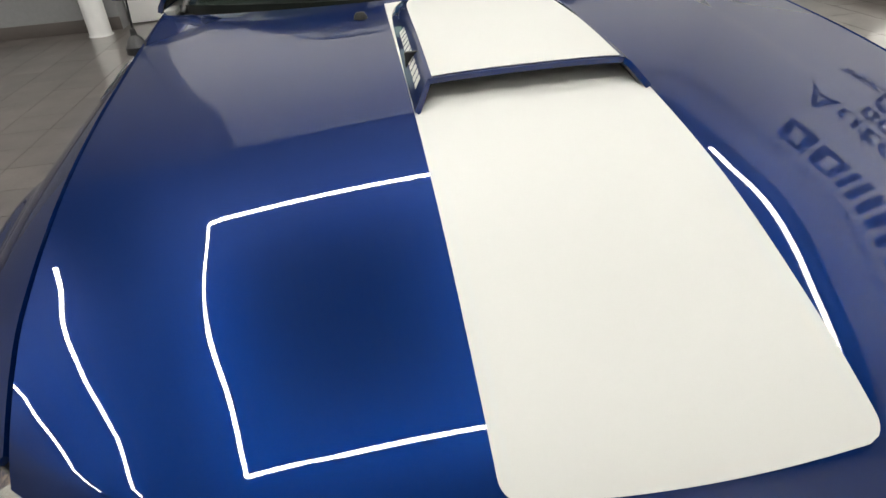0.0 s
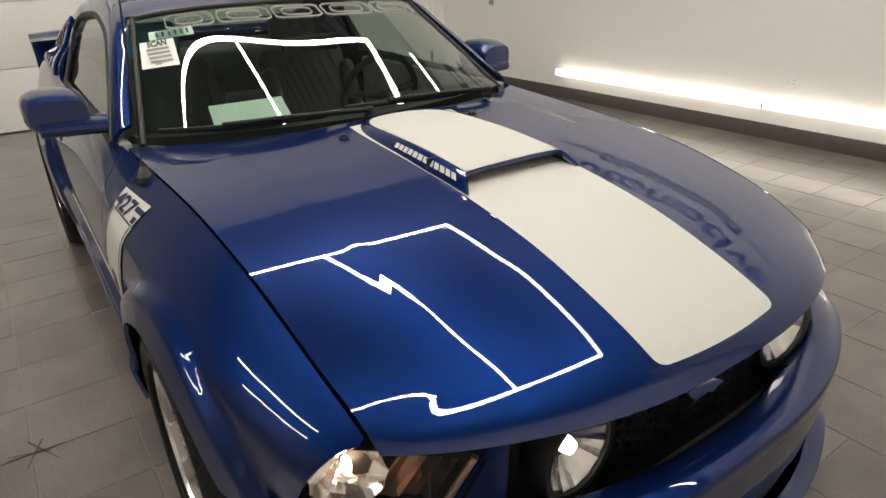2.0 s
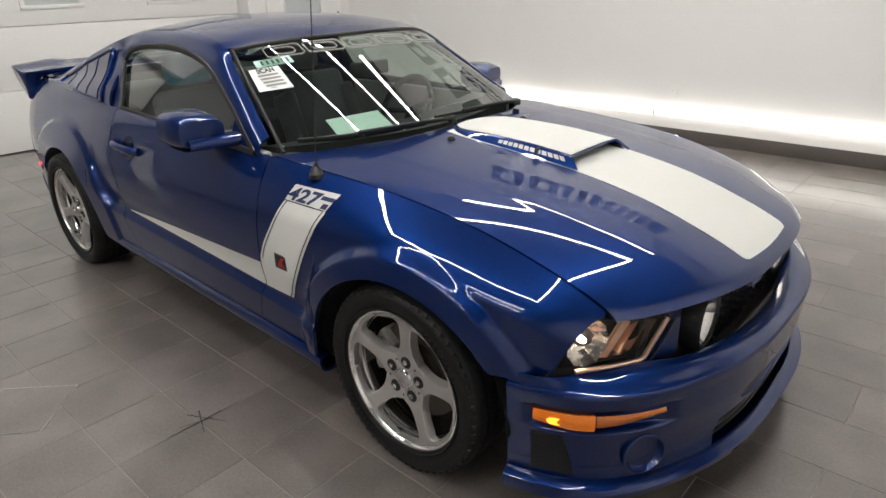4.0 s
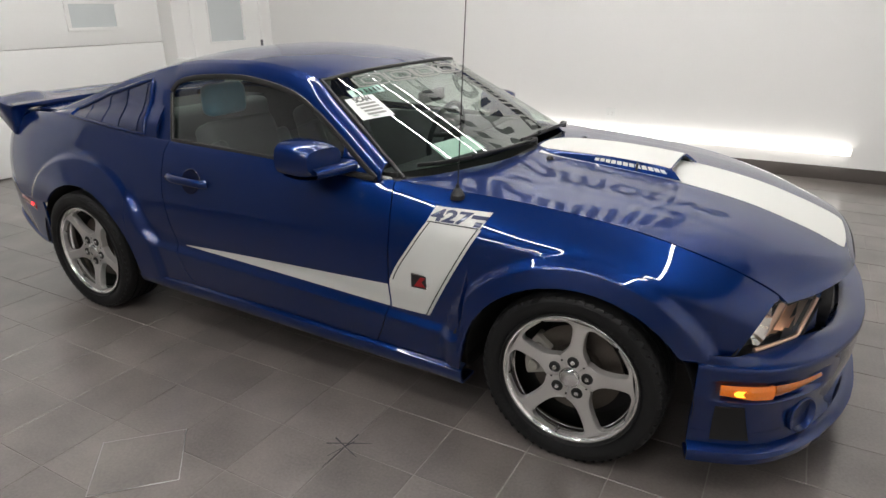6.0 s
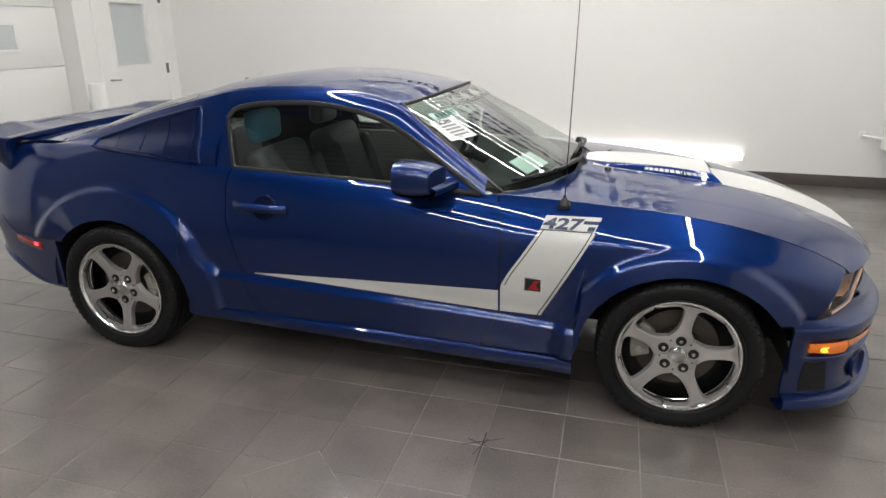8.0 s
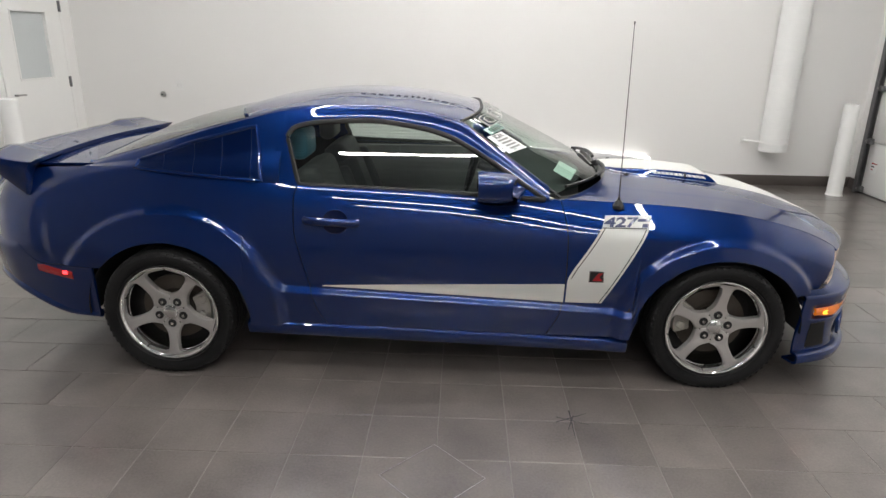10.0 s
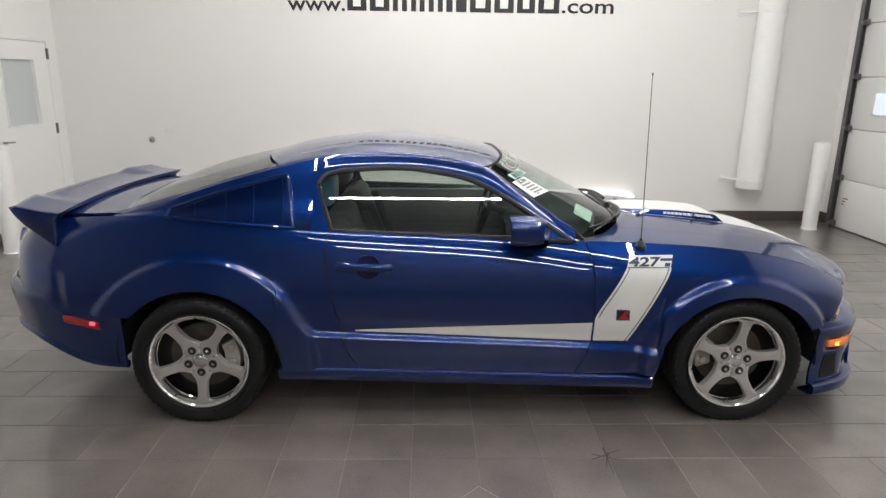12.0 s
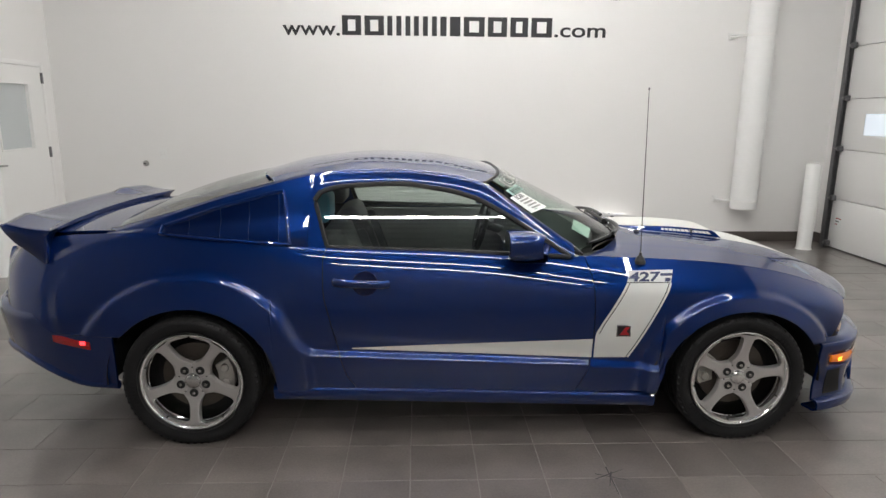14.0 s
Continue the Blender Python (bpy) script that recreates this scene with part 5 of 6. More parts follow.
lin = lambda z: 0.783 + (z - 0.437) * (0.985 - 0.783) / (0.812 - 0.437)      # front slanted edge
decal("side_panel_decal", [(0.437, 0.618, lin(0.437) + 0.012), (0.55, 0.618, lin(0.55) + 0.012), (0.60, 0.638, lin(0.60) + 0.012), (0.70, 0.700, lin(0.70) + 0.012), (0.812, 0.770, lin(0.812) + 0.012)], DECAL, fenders, label="white slanted stripe panel")
decal("decal_edge", [(0.437, lin(0.437) - 0.005, lin(0.437)), (0.812, lin(0.812) - 0.005, lin(0.812))], INK, fenders, 0.0052)
decal("decal_edge", [(0.565, 0.634, 0.639), (0.60, 0.650, 0.655), (0.70, 0.712, 0.717), (0.812, 0.782, 0.787)], INK, fenders, 0.0052)
decal("number_panel", [(0.812, 0.770, 0.990), (0.866, 0.790, 1.018)], DECAL, fenders, 0.0040, label="white number panel with dark figures")
decal("number_line", [(0.813, 0.772, 0.985), (0.8165, 0.773, 0.987)], INK, fenders, 0.0054, 3)
P = []
for x in np.linspace(-0.585, 0.608, 40):
    hi, lo = 0.4885 + 0.047 * (x + 0.585) / 1.193, 0.484 - 0.048 * (x + 0.585) / 1.193
    zz = np.linspace(lo, hi, 8)
    P.append(np.stack([np.full(8, x), -(half_width(np.full(8, x), zz) + 0.0012), zz], -1))
me = sheet(P, lip=0.0006, out=(0, -1, 0))
part("side_stripe", me, DECAL, doors[0], "tapering white side stripe")
part("side_stripe", mirrored(me), DECAL, doors[1], "tapering white side stripe")


def lettering(text, size, depth=0.0):
    cu = bpy.data.curves.new("lettering", "FONT")
    cu.body, cu.size, cu.align_x, cu.align_y, cu.extrude, cu.offset = text, size, "CENTER", "CENTER", depth, 0.035 * size
    ob = bpy.data.objects.new("lettering", cu)
    scene.collection.objects.link(ob)
    me = bpy.data.meshes.new_from_object(ob.evaluated_get(bpy.context.evaluated_depsgraph_get()))
    bpy.data.objects.remove(ob)
    bpy.data.curves.remove(cu)
    return me


def on_flank(me, cx, cz, sx=1.0, sz=1.0, shear=0.0, lift=0.0026):
    for v in me.vertices:
        x, z = cx + v.co.x * sx + v.co.y * shear, cz + v.co.y * sz
        v.co = (x, -(float(skin(x, z)) + lift), z)
    return me


fig = on_flank(lettering("427", 0.060), 0.862, 0.8375, 1.72, 0.88, 0.30, 0.0068)
part("number", fig, DECAL_BLUE, fenders[0], "dark blue figures 427", smooth=0)
for a, b, z0, z1 in ((0.935, 0.998, 0.842, 0.853), (0.962, 0.990, 0.819, 0.834)):
    decal("letter_block", [(z0, a + (z0 - 0.82) * 0.4, b + (z0 - 0.82) * 0.4), (z1, a + (z1 - 0.82) * 0.4, b + (z1 - 0.82) * 0.4)], DECAL_BLUE, fenders, 0.0056, 4)
# square badge
for i, fe in enumerate(fenders):
    sg = -1 if i == 0 else 1
    w = float(half_width(0.757, 0.578))
    bd = part("square_badge", box((0.720, sg * w - 0.004, 0.548), (0.795, sg * w + 0.004, 0.610), 0.002), CHROME, fe, "small square badge, black and red on silver")
    y = sg * (w + 0.005)
    part("badge_field", box((0.725, y - 0.001, 0.553), (0.790, y + 0.001, 0.605)), INK, bd)
    part("badge_mark", prism([(0.012, 0.006), (0.062, 0.006), (0.045, 0.026), (0.062, 0.046), (0.040, 0.046)], 0.001, lambda a, b, d: (0.725 + a, y + sg * (0.001 + d), 0.553 + b)), BADGE_RED, bd)

# ---- door handles, mirrors, antenna, wipers ----
for i, door in enumerate(doors):
    sg = -1 if i == 0 else 1
    w = float(skin(-0.53, 0.815))
    # disc on the door skin; the cup's shade is put into its darker blue
    P = []
    for k in range(41):
        a = 2 * math.pi * k / 40
        P.append([(-0.516 + r * math.cos(a), sg * (float(skin(-0.516 + r * math.cos(a), 0.811 + r * math.sin(a))) + up), 0.811 + 0.92 * r * math.sin(a)) for r, up in ((0.001, 0.0012), (0.03, 0.0012), (0.050, 0.0016), (0.0555, 0.0028), (0.060, 0.0030), (0.063, 0.0006))])
    part("handle_cup", sheet(P, lip=0, out=(0, sg, 0)), RECESS_SHADE, door, "darkened disc standing in for the shaded recess behind the handle")
    grip = sweep([(-0.664, sg * (w + 0.002), 0.818), (-0.655, sg * (w + 0.016), 0.818), (-0.62, sg * (w + 0.028), 0.818), (-0.585, sg * (w + 0.032), 0.8175), (-0.55, sg * (w + 0.032), 0.816), (-0.47, sg * (w + 0.030), 0.813), (-0.425, sg * (w + 0.022), 0.810), (-0.405, sg * (w + 0.004), 0.809)], 0.0195, 12, flat=0.8)
    part("door_handle", grip, PAINT, door, "blue door handle")
    # mirror: foot, rounded shell, glass
    def shell_pt(a, b):
        # a round the shell, b from glass side to its front
        k = (0.62 + 0.38 * math.sqrt(max(0, 1 - ((b - 0.35) / 0.68) ** 2))) if b > 0.35 else 0.94 + 0.06 * math.sin(b / 0.35 * math.pi / 2)
        e = 2 / 3.0
        c, s2 = math.cos(a), math.sin(a)
        yy = math.copysign(abs(c) ** e, c) * 0.098 * (1 - 0.30 * max(0, b - 0.45) ** 1.5)
        zz = math.copysign(abs(s2) ** e, s2) * 0.070 * k
        return Vector((0.168 + 0.185 * b - 0.035 * (yy < 0) * abs(yy) / 0.098 * b, sg * (0.922 - yy), 1.013 + zz - 0.006 * b))
    rings = [[shell_pt(2 * math.pi * k / 36, b) for k in range(36)] for b in np.linspace(0, 1, 12)]
    bm = bmesh.new()
    vr = [[bm.verts.new(p) for p in ring] for ring in rings]
    for r0, r1 in zip(vr, vr[1:]):
        for k in range(36):
            bm.faces.new((r0[k], r0[(k + 1) % 36], r1[(k + 1) % 36], r1[k]))
    bm.faces.new(vr[-1])
    bm.faces.new(vr[0][::-1])
    mir = part("door_mirror", bm, PAINT, door, "blue door mirror")
    face = [shell_pt(2 * math.pi * k / 36, 0.0) for k in range(36)]
    mid = sum(face, Vector()) / 36
    part("mirror_glass", mesh_of([mid + (p - mid) * 0.90 + Vector((-0.003, 0, 0)) for p in face], [tuple(range(36))], 0), CHROME, mir, "mirror glass")
    P = []
    for t in np.linspace(0, 1, 14):
        yy, xc = 0.985 - 0.225 * t, 0.262 + 0.075 * t
        P.append([(xc + (0.090 - 0.015 * t) * abs(math.cos(a)) ** 0.6 * math.copysign(1, math.cos(a)), sg * yy, 0.964 + 0.026 * abs(math.sin(a)) ** 0.6 * math.copysign(1, math.sin(a))) for a in np.linspace(0, 2 * math.pi, 25)])
    part("mirror_foot", sheet(P, lip=0, out=(0, 0, 0)), PAINT, mir)
    P = [[(x, sg * (float(glass_y(x, z)) + 0.010), z) for z in np.linspace(float(belt_z(x)), max(float(open_top(x)) - 0.012, float(belt_z(x)) + 0.004), 5)] for x in np.linspace(0.32, 0.50, 8)]
    part("mirror_sail", sheet(P, lip=0.006, out=(0, sg, 0)), PAINT, door)

ax, ay = 0.858, -0.790
_q = flank(np.full(60, ax), np.linspace(0, 0.2, 60))
az = float(np.interp(-ay, -_q[:, 1], _q[:, 2])) + 0.004
ant = part("antenna", lathe([(0.028, -0.012), (0.027, 0.004), (0.022, 0.010), (0.017, 0.022), (0.008, 0.030), (0.006, 0.045), (0.0, 0.046)], 20, "z"), PLASTIC, car, "whip antenna on a black rubber foot", at=Matrix.Translation((ax, ay, az)))
part("antenna_rod", rod((0, 0, 0.03), (0.004, 0.066, 0.842), 0.0026, 0.0016, 8), PLASTIC, ant, "thin black rod")
part("antenna_tip", lathe([(0.0, 0.837), (0.004, 0.840), (0.004, 0.848), (0.0, 0.851)], 8, "z"), PLASTIC, ant, at=Matrix.Translation((0.004, 0.066, 0)))


def on_screen(s, t, off):
    p = Vector(screen_point(s, t))
    return p + Vector((0.42, 0, 0.88)) * off


for s0, s1, t0, t1 in ((-0.10, -0.93, 0.02, 0.055), (0.62, -0.20, 0.02, 0.055)):
    arm = part("wiper", sweep([on_screen(s0 + (s1 - s0) * k, t0 + (t1 - t0) * k, 0.026 + 0.010 * math.sin(math.pi * k)) for k in np.linspace(0, 0.75, 14)], 0.011, 8, flat=0.7), PLASTIC, car, "black wiper arm and blade")
    part("wiper_blade", sweep([on_screen(s0 + (s1 - s0) * k, t0 + 0.018 + (t1 - t0) * k, 0.014) for k in np.linspace(0.25, 1.0, 20)], 0.011, 6, flat=0.7), SEAL, arm)
    part("wiper_pivot", lathe([(0.018, 0.0), (0.018, 0.02), (0.012, 0.03), (0, 0.032)], 16, "z"), PLASTIC, arm, at=Matrix.Translation(on_screen(s0, t0, 0.0)))


# ---- wheels ----
spoke_half = pch((0.0, 36.0), (0.088, 36.0), (0.098, 25.0), (0.112, 16.2), (0.130, 11.4), (0.155, 8.7), (0.185, 7.4), (0.205, 7.4), (0.217, 8.8), (0.226, 14.0), (0.232, 36.0), (0.24, 36.0))
spoke_face = pch((0.0, -0.084), (0.085, -0.084), (0.12, -0.090), (0.18, -0.100), (0.215, -0.104), (0.24, -0.104))


def settled(bm, at):
    """The tyre's foot, pressed flat on the floor."""
    for v in bm.verts:
        p = at @ v.co
        if p.z < 0.0008:
            p.z = 0.0008
            v.co = at.inverted() @ p
    return bm


def make_wheel(at, front):
    k = 1.0435
    rim = [(0.243, -0.105), (0.246, -0.10), (0.247, -0.09), (0.241, -0.083), (0.236, -0.075), (0.228, -0.050), (0.222, 0.02), (0.226, 0.10), (0.240, 0.115), (0.246, 0.118), (0.240, 0.118), (0.216, 0.10), (0.212, 0.02), (0.216, -0.050), (0.224, -0.074), (0.229, -0.084), (0.231, -0.100), (0.236, -0.107), (0.240, -0.108)]
    w = part("wheel", lathe([(r * k, h) for r, h in rim], 72, close=True), CHROME, car, "five-spoke polished alloy wheel", at=at)
    ty = [(0.238, -0.102), (0.246, -0.112), (0.262, -0.122), (0.285, -0.128), (0.305, -0.127), (0.320, -0.120), (0.330, -0.110), (0.3345, -0.098), (0.336, -0.080)]
    for g in (-0.062, -0.022, 0.022, 0.062):
        ty += [(0.3365, g - 0.006), (0.327, g - 0.005), (0.327, g + 0.005), (0.3365, g + 0.006)]
    ty += [(0.336, 0.080), (0.3345, 0.098), (0.330, 0.110), (0.320, 0.120), (0.305, 0.127), (0.285, 0.128), (0.262, 0.122), (0.246, 0.112), (0.238, 0.10)]
    tyre = part("tyre", settled(lathe([(0.248 + (r - 0.238) * 0.883, h) for r, h in ty], 96, close=True), at), RUBBER, w, "low-profile black tyre", smooth=25)
    # shoulder blocks and slanted ribs of the tread
    bm = bmesh.new()
    for j in range(60):
        a = 2 * math.pi * j / 60
        for y0, y1, lean, z1 in ((-0.121, -0.070, 0.42, 0.3362), (-0.056, -0.028, -0.5, 0.3354)):
            own = bmesh.new()
            box((-0.0125, y0, 0.313), (0.0125, y1, z1), 0.0012, own, 1)
            for v in own.verts:
                if v.co.y < -0.105 and v.co.z > 0.323:
                    v.co.z -= 0.011
            bmesh.ops.rotate(own, verts=own.verts[:], cent=(0, (y0 + y1) / 2, 0.32), matrix=Matrix.Rotation(lean, 3, "Z"))
            bmesh.ops.rotate(own, verts=own.verts[:], cent=(0, 0, 0), matrix=Matrix.Rotation(a, 3, "Y"))
            join(bm, own)
    tagged(part("tread_edge", settled(bm, at), RUBBER, tyre, smooth=0), kind="stuff")
    for r in (0.2575, 0.3060):
        part("sidewall_rib", lathe([(r, -0.1170), (r + 0.001, -0.1250 - 0.002 * (r > 0.28)), (r + 0.003, -0.1250 - 0.002 * (r > 0.28)), (r + 0.005, -0.1170)], 96), RUBBER, tyre)
    # maker's words on the sidewall, as bars
    for a0 in (20, 200):
        for j in range(9):
            a = radians(a0 + j * 4.2)
            c = [(0.268, a), (0.286, a), (0.286, a + radians(2.6)), (0.268, a + radians(2.6))]
            part("sidewall_bar", mesh_of([(r * math.sin(q), -0.1288, r * math.cos(q)) for r, q in c], [(0, 1, 2, 3)], 0), RUBBER, tyre)
    # spokes: five sectors of one star, with filleted windows between them
    radii = [0.034, 0.06, 0.080, 0.088, 0.093, 0.098, 0.105, 0.112, 0.120, 0.130, 0.142, 0.155, 0.17, 0.185, 0.197, 0.205, 0.211, 0.217, 0.222, 0.226, 0.229, 0.231, 0.238]
    for j in range(5):
        bm = bmesh.new()
        rings = []
        for r in radii:
            a, yf, th = radians(float(spoke_half(r))), float(spoke_face(r)), 0.034 if r < 0.2 else 0.034 - 0.5 * (r - 0.2)
            e = min(1.0, 0.0035 / (r * a))
            rings.append([bm.verts.new((r * math.sin(c * a), yf + d, r * math.cos(c * a))) for c, d in ((-1.0, th), (-1.0, 0.005), (-1 + e * 0.35, 0.0012), (-1 + e, 0.0), (-0.4, 0.0), (0.4, 0.0), (1 - e, 0.0), (1 - e * 0.35, 0.0012), (1.0, 0.005), (1.0, th))])
        for r0, r1 in zip(rings, rings[1:]):
            for i in range(9):
                bm.faces.new((r0[i], r0[i + 1], r1[i + 1], r1[i]))
        part("spoke", bm, ALLOY, w, smooth=40, at=pose(0, 0, 0, 0, 72 * j, 0))
        seat = pose(0, 0, 0, 0, 72 * j, 0) @ Matrix.Translation((0, 0, 0.064))
        # proud dark discs; the pockets' and pin holes' shade is put into their colour
        part("lug_shade_disc", lathe([(0.0215, -0.0835), (0.0215, -0.0860), (0.0195, -0.0868), (0.0180, -0.0855), (0.0170, -0.0846), (0.0, -0.0846)], 24), SEAL, w, "dark disc standing in for a shaded lug pocket", at=seat)
        part("lug_nut", lathe([(0.0, -0.096), (0.007, -0.096), (0.009, -0.093), (0.0105, -0.085), (0.0105, -0.080)], 6), CHROME, w, at=seat)
        part("pin_hole_disc", lathe([(0.0035, -0.083), (0.0035, -0.0856), (0.0, -0.0856)], 10), SHELL, w, at=pose(0, 0, 0, 0, 72 * j + 36, 0) @ Matrix.Translation((0, 0, 0.070)))
    lip = [(0.2415, -0.1085), (0.2395, -0.1125), (0.236, -0.1140), (0.231, -0.1125), (0.2275, -0.107), (0.224, -0.100), (0.222, -0.092), (0.222, -0.060), (0.226, -0.055)]
    part("rim_lip", lathe([(r * k, h) for r, h in lip], 96), LIP, w, "bright outer lip of the rim")
    part("inner_band", lathe([(0.2275, -0.060), (0.2245, -0.058), (0.2225, -0.030), (0.2245, -0.002), (0.2275, 0.0)], 72), CHROME, w, "bright band inside the rim")
    part("centre_cap", lathe([(0.040, -0.080), (0.040, -0.087), (0.036, -0.088), (0.034, -0.093), (0.030, -0.096), (0.0, -0.098)], 36), CHROME, w, "polished centre cap")
    part("brake_disc", lathe([(0.172, 0.012), (0.172, -0.012), (0.100, -0.012), (0.095, -0.030), (0.05, -0.032), (0.0, -0.032)], 56), STEEL, w, "dull brown steel brake disc")
    part("wheel_backing", lathe([(0.225, 0.055), (0.0, 0.055)], 40), SHELL, w)
    arc = [radians(-28 + 56 * t / 10) for t in range(11)]
    turn = pose(0, 0, 0, 0, 272 if front else 50, 0)
    cal = prism([(0.188 * math.sin(a), 0.188 * math.cos(a)) for a in arc] + [(0.112 * math.sin(a), 0.112 * math.cos(a)) for a in arc[::-1]], 0.060, lambda a, b, d: (a, -0.040 + d, b), 0.006)
    caliper = part("brake_caliper", cal, CAST, w, "cast metal brake caliper", at=turn)
    for a in (-0.26, 0.26):
        part("caliper_boss", lathe([(0.0, -0.056), (0.016, -0.055), (0.021, -0.050), (0.023, -0.036)], 20), CAST, caliper, at=Matrix.Translation((0.152 * math.sin(a), 0, 0.152 * math.cos(a))))
    part("valve_stem", rod((0.0, -0.085, -0.222), (0.0, -0.102, -0.208), 0.004), RUBBER, w)
    return w


for x in (-1.368, 1.368):
    for sg in (-1, 1):
        spin = 8 if x > 0 else 36
        make_wheel(pose(x, sg * 0.813, 0.3225, 0, spin, 0 if sg < 0 else 180), x > 0)

# ---- inside the car ----
P = []
for t in np.linspace(0, 1, 12):
    P.append([(0.78 - 0.50 * t - 0.20 * (y / 0.7) ** 2 * (1 - t), y, 0.945 - 0.02 * t - 0.10 * t ** 4 + 0.018 * math.exp(-((y - 0.36) / 0.18) ** 2) * math.sin(math.pi * t)) for y in np.linspace(-0.74, 0.74, 31)])
part("dashboard", sheet(P, lip=0.15, out=(0, 0, 1)), DASH, car, "black dashboard")
part("steering_column", rod((0.42, 0.37, 0.80), (0.20, 0.37, 0.88), 0.03), DASH, car)
wheel_pts = [(0.17 + 0.05 * math.sin(a) * 0.9, 0.37 + 0.185 * math.cos(a), 0.885 + 0.175 * math.sin(a)) for a in np.linspace(0, 2 * math.pi, 40, endpoint=False)]
sw = part("steering_wheel", sweep(wheel_pts, 0.015, 10, closed=True), DASH, car, "black steering wheel")
bm = None
for a in (0.15, math.pi - 0.15, -math.pi / 2):
    bm = rod((0.18, 0.37, 0.88), (0.17 + 0.045 * math.sin(a), 0.37 + 0.18 * math.cos(a), 0.885 + 0.17 * math.sin(a)), 0.016, bm=bm, seg=8)
part("wheel_spoke", bm, DASH, sw)
for y in (-0.37, 0.37):
    seat = part("seat", box((-0.62, y - 0.25, 0.34), (-0.05, y + 0.25, 0.56), 0.06, seg=4), CLOTH, car, "dark leather front seat")
    b = box((-0.62, y - 0.245, 0.50), (-0.47, y + 0.245, 1.03), 0.055, seg=4)
    bmesh.ops.rotate(b, verts=b.verts[:], cent=(-0.6, y, 0.5), matrix=Matrix.Rotation(radians(-20), 3, "Y"))
    part("backrest", b, CLOTH, seat)
    for dy in (-0.225, 0.225):
        b = box((-0.60, y + dy - 0.035, 0.52), (-0.42, y + dy + 0.035, 0.92), 0.03, seg=3)
        bmesh.ops.rotate(b, verts=b.verts[:], cent=(-0.6, y, 0.5), matrix=Matrix.Rotation(radians(-20), 3, "Y"))
        part("seat_bolster", b, CLOTH, seat)
    b = box((-0.83, y - 0.13, 1.035), (-0.73, y + 0.13, 1.20), 0.04, seg=4)
    part("headrest", b, COVER if y < 0 else CLOTH, seat, "headrest under a blue plastic cover" if y < 0 else "")
bench = part("rear_bench", box((-1.35, -0.55, 0.40), (-0.95, 0.55, 0.66), 0.05, seg=3), CLOTH, car, "dark rear seat")
part("bench_back", box((-1.50, -0.55, 0.55), (-1.33, 0.55, 1.0), 0.05, seg=3), CLOTH, bench)
part("parcel_shelf", box((-1.85, -0.62, 0.985), (-1.45, 0.62, 1.0), 0.004), DASH, car)
for sg in (-1, 1):
    part("door_trim", box((-0.72, sg * 0.775 - 0.02, 0.35), (0.55, sg * 0.775 + 0.02, 0.935), 0.015), TRIM_GREY, car, "grey door lining")
part("headliner", sheet([[(x, y, float(roof_mid(x)) - 0.055 - 0.03 * (y / 0.6) ** 2) for y in np.linspace(-0.57, 0.57, 15)] for x in np.linspace(-1.08, 0.03, 14)], lip=0, out=(0, 0, -1)), LINER, car, "dark roof lining")
mp = on_screen(0.0, 0.80, -0.10)
part("inside_mirror", box((mp.x - 0.012, -0.12, mp.z - 0.035), (mp.x + 0.012, 0.12, mp.z + 0.03), 0.012, seg=3), PLASTIC, car, "black inside mirror")


# ---- papers on and behind the windscreen ----
def on_pane(name, s0, t0, s1, t1, mat, label, off=0.004, cat="paper"):
    pts = [on_screen(s, t, off) for s, t in ((s0, t0), (s1, t0), (s1, t1), (s0, t1))]
    back = [p + Vector((-0.0004, 0, -0.0006)) for p in pts]
    me = mesh_of(pts + back, [(0, 1, 2, 3), (7, 6, 5, 4), (0, 4, 5, 1), (1, 5, 6, 2), (2, 6, 7, 3), (3, 7, 4, 0)], 0)
    return tagged(part(name, me, mat), label, cat)


# white window banner, its outlined name shown as plain frames
banner = thing("window_banner", "white outlined banner across the top of the windscreen", "banner")
for a, b in ((-0.825, -0.575), (-0.545, -0.235), (-0.205, 0.095), (0.125, 0.455), (0.485, 0.84)):
    for k, off in ((0.0, 0.0), (0.055, 0.022)):
        lean = lambda s: 0.958 - 0.033 * (s + 0.82) / 1.65
        ring = [(a + k, lean(a) - 0.015 - off), (a + 0.03 + k, lean(a) - off), (b - 0.03 - k, lean(b) - off), (b - k, lean(b) - 0.015 - off), (b - k, lean(b) - 0.095 + off), (b - 0.03 - k, lean(b) - 0.110 + off), (a + 0.03 + k, lean(a) - 0.110 + off), (a + k, lean(a) - 0.095 + off)]
        part("letter_frame", sweep([on_screen(s, t, 0.0035) for s, t in ring], 0.0036, 6, closed=True, flat=0.4), DECAL, banner)


def on_sheet(me, s0, t0, ks, kt, off):
    """Lays flat lettering on the pane."""
    for v in me.vertices:
        v.co = on_screen(s0 + v.co.x * ks, t0 + v.co.y * kt, off)
    return me


tag = on_pane("window_tag", -0.962, 0.548, -0.806, 0.765, PAPER, "white printed sheet stuck to the windscreen", off=0.004)
part("scan_word", on_sheet(lettering("SCAN", 0.03), -0.885, 0.735, 1.15, 2.0, 0.0052), INK, tag, smooth=0)
for k in range(4):
    p = [on_screen(s, t, 0.0052) for s, t in ((-0.935 + 0.004 * k, 0.700 - 0.033 * k), (-0.835 + 0.002 * k, 0.700 - 0.033 * k), (-0.835 + 0.002 * k, 0.682 - 0.033 * k), (-0.935 + 0.004 * k, 0.682 - 0.033 * k))]
    part("print_bar", mesh_of(p, [(3, 2, 1, 0)], 0), TRIM_GREY, tag)
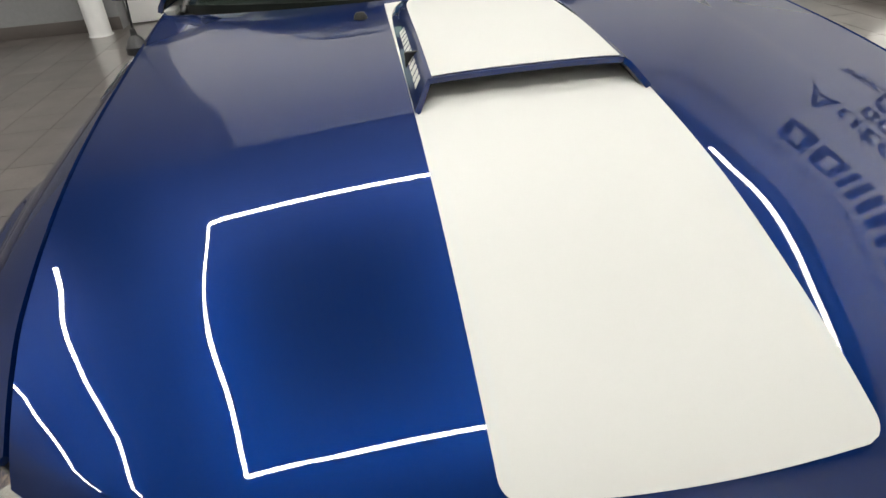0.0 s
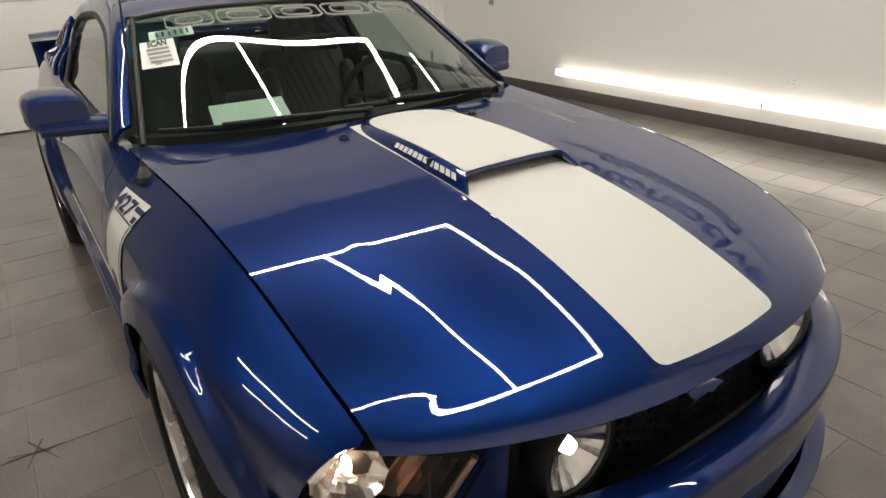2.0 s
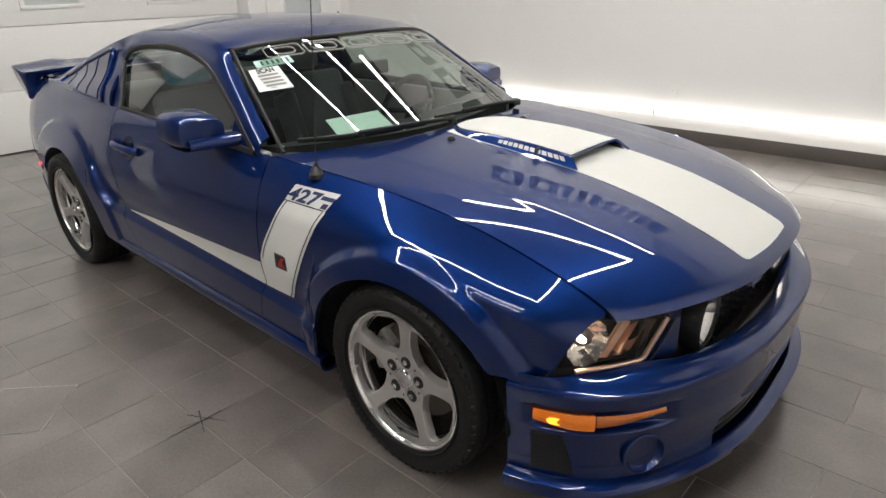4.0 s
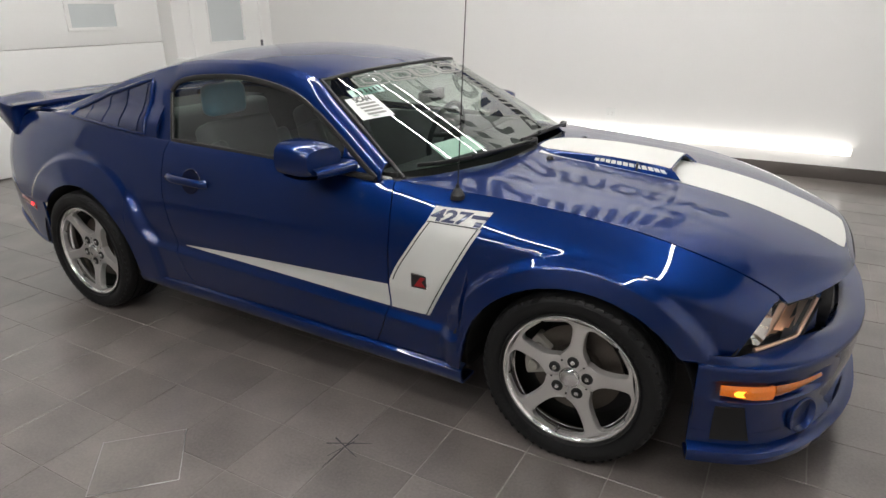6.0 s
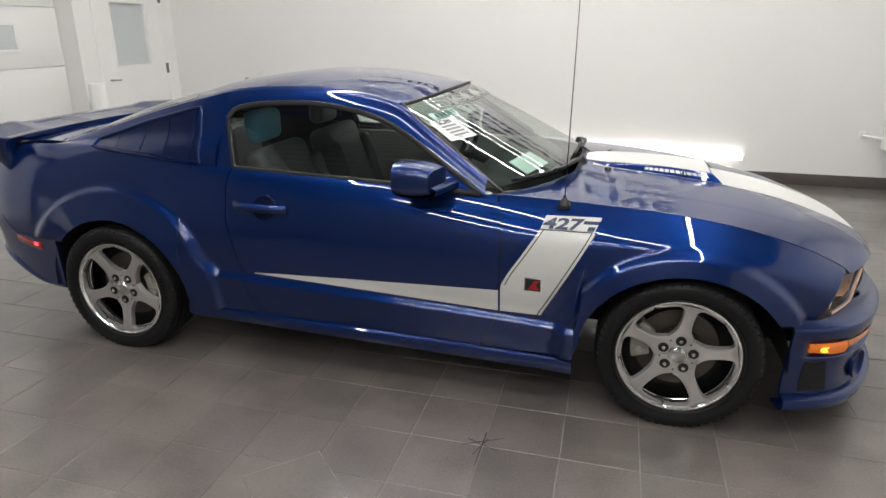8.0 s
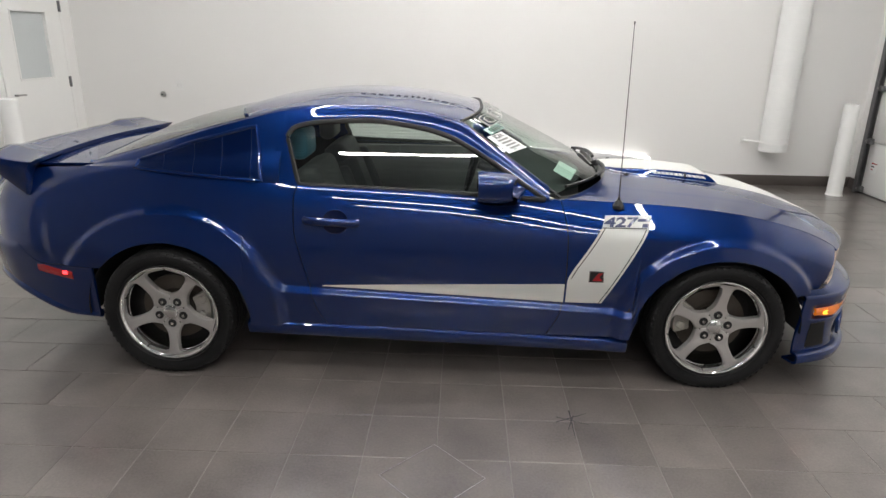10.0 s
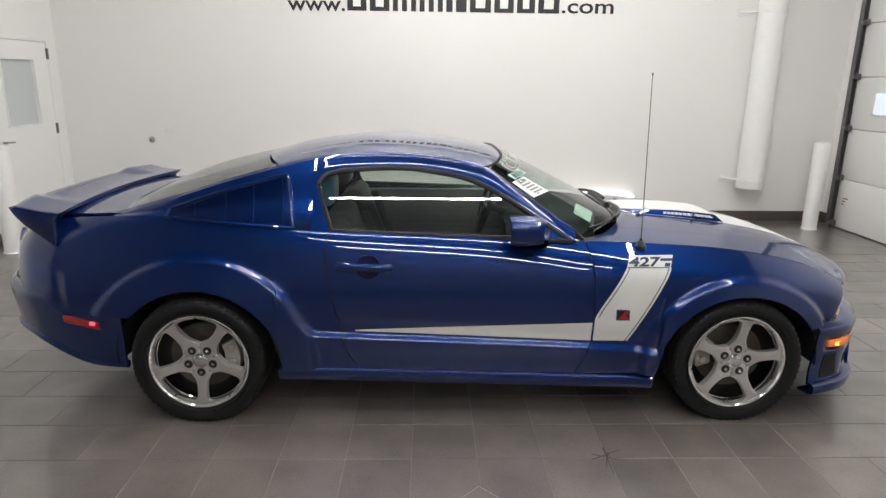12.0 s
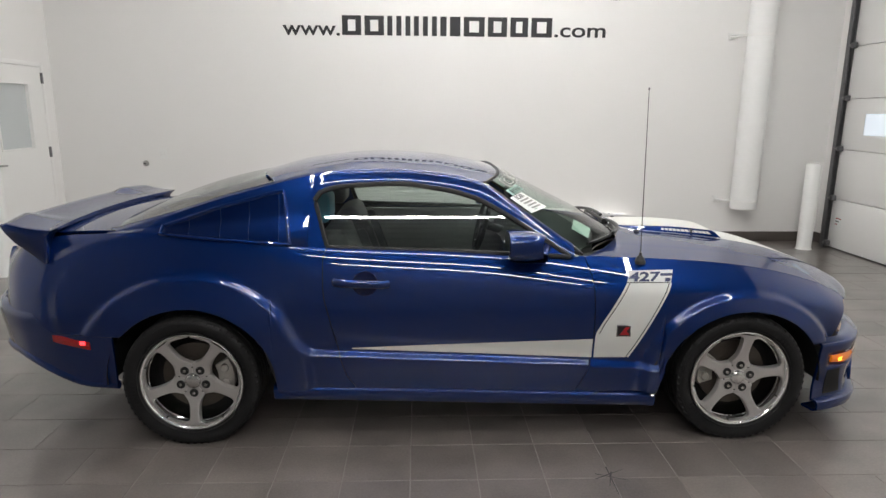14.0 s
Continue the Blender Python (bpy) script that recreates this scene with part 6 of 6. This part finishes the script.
slip = on_pane("price_tag", -0.915, 0.775, -0.70, 0.845, PAPER_MINT, "mint green slip with dark marks above the white sheet", off=0.003)
for k in range(6):
    a = -0.885 + 0.03 * k
    p = [on_screen(s, t, 0.0042) for s, t in ((a, 0.83), (a + 0.012, 0.83), (a + 0.012, 0.79), (a, 0.79))]
    part("print_bar", mesh_of(p, [(3, 2, 1, 0)], 0), INK, slip)
on_pane("dash_sheet", -0.73, 0.185, -0.40, 0.325, PAPER_GREEN, "green-edged paper lying on the dashboard", off=-0.055)

# ---- floor ----
tagged(part("floor", box((WEST - 0.3, SOUTH - 0.1, -0.1), (EAST + 0.2, NORTH + 0.1, -0.0022)), GROUT), kind="structure")
floor = bpy.data.objects["floor"]
JOINT = 0.002
tile_mesh = {}


def tile_of(w, d):
    key = (round(w, 3), round(d, 3))
    if key not in tile_mesh:
        bm = box((JOINT, JOINT, -0.003), (w - JOINT, d - JOINT, 0.0), 0.0)
        bmesh.ops.bevel(bm, geom=[e for e in bm.edges if all(v.co.z > -0.001 for v in e.verts)], offset=0.0012, segments=1, affect="EDGES")
        bmesh.ops.recalc_face_normals(bm, faces=bm.faces)
        me = bpy.data.meshes.new("tile")
        bm.to_mesh(me)
        bm.free()
        me.materials.append(TILE)
        tile_mesh[key] = me
    return tile_mesh[key]


SIDE = 0.3075
rng = random.Random(5)
verts, faces = [], []
row = math.floor((SOUTH - 0.1 + 1.278) / SIDE)
while -1.278 + row * SIDE < NORTH:
    y = -1.278 + row * SIDE
    d = min(SIDE, NORTH - y)
    # square tiles in the middle field, long ones in half bond on both sides of it
    cuts = [0.0135 + SIDE * k for k in range(-5, 6)]
    step = 2 * SIDE
    x = cuts[-1] + (SIDE if row % 2 else step)
    while x < EAST:
        cuts.append(x)
        x += step
    x = cuts[0] - (step if row % 2 else SIDE)
    while x > WEST - 0.3:
        cuts.insert(0, x)
        x -= step
    for x0, x1 in zip([WEST - 0.3] + cuts, cuts + [EAST]):
        if x1 - x0 < 0.02 or d < 0.02:
            continue
        dz = rng.uniform(-0.0004, 0.0004)
        if -2.20 < y < 2.3 and -2.6 < x0 < 2.6:
            t = new("tile", tile_of(x1 - x0, d))
            t.parent = floor
            t.location = (x0, y, dz)
        else:
            k = len(verts)
            a, b, c, e = x0 + JOINT, x1 - JOINT, y + JOINT, y + d - JOINT
            verts += [(a, c, dz), (b, c, dz), (b, e, dz), (a, e, dz), (a, c, dz - 0.004), (b, c, dz - 0.004), (b, e, dz - 0.004), (a, e, dz - 0.004)]
            faces += [(k, k + 1, k + 2, k + 3), (k, k + 4, k + 5, k + 1), (k + 1, k + 5, k + 6, k + 2), (k + 2, k + 6, k + 7, k + 3), (k + 3, k + 7, k + 4, k)]
    row += 1
tagged(part("outer_tiles", mesh_of(verts, faces, 0), TILE, floor), kind="stuff")

# square floor cover laid cornerwise, with a metal edge
hatch = thing("floor_cover", "square tile-topped floor cover set cornerwise with a thin metal edge", "floor cover", at=pose(0.003, -1.70, 0, 0, 0, 45))
part("cover_edge", box((-0.152, -0.152, 0.0008), (0.152, 0.152, 0.0018), 0.0004), HARDWARE, hatch)
part("cover_plate", box((-0.1485, -0.1485, 0.001), (0.1485, 0.1485, 0.0026), 0.0004), TILE, hatch, smooth=0)
# drawn cross mark
mark = thing("floor_mark", "small black star of drawn lines on the tiles", "floor mark")
for p, q in (((0.627, -1.187), (0.622, -1.404)), ((0.550, -1.288), (0.705, -1.207)), ((0.560, -1.245), (0.700, -1.300)), ((0.640, -1.230), (0.600, -1.345))):
    p, q = Vector((*p, 0)), Vector((*q, 0))
    n = Vector((-(q - p).y, (q - p).x, 0)).normalized() * 0.0034
    z = Vector((0, 0, 0.0012))
    part("line", mesh_of([p - n + z, p + n + z, q + n * 0.4 + z, q - n * 0.4 + z], [(0, 3, 2, 1)], 0), INK, mark)
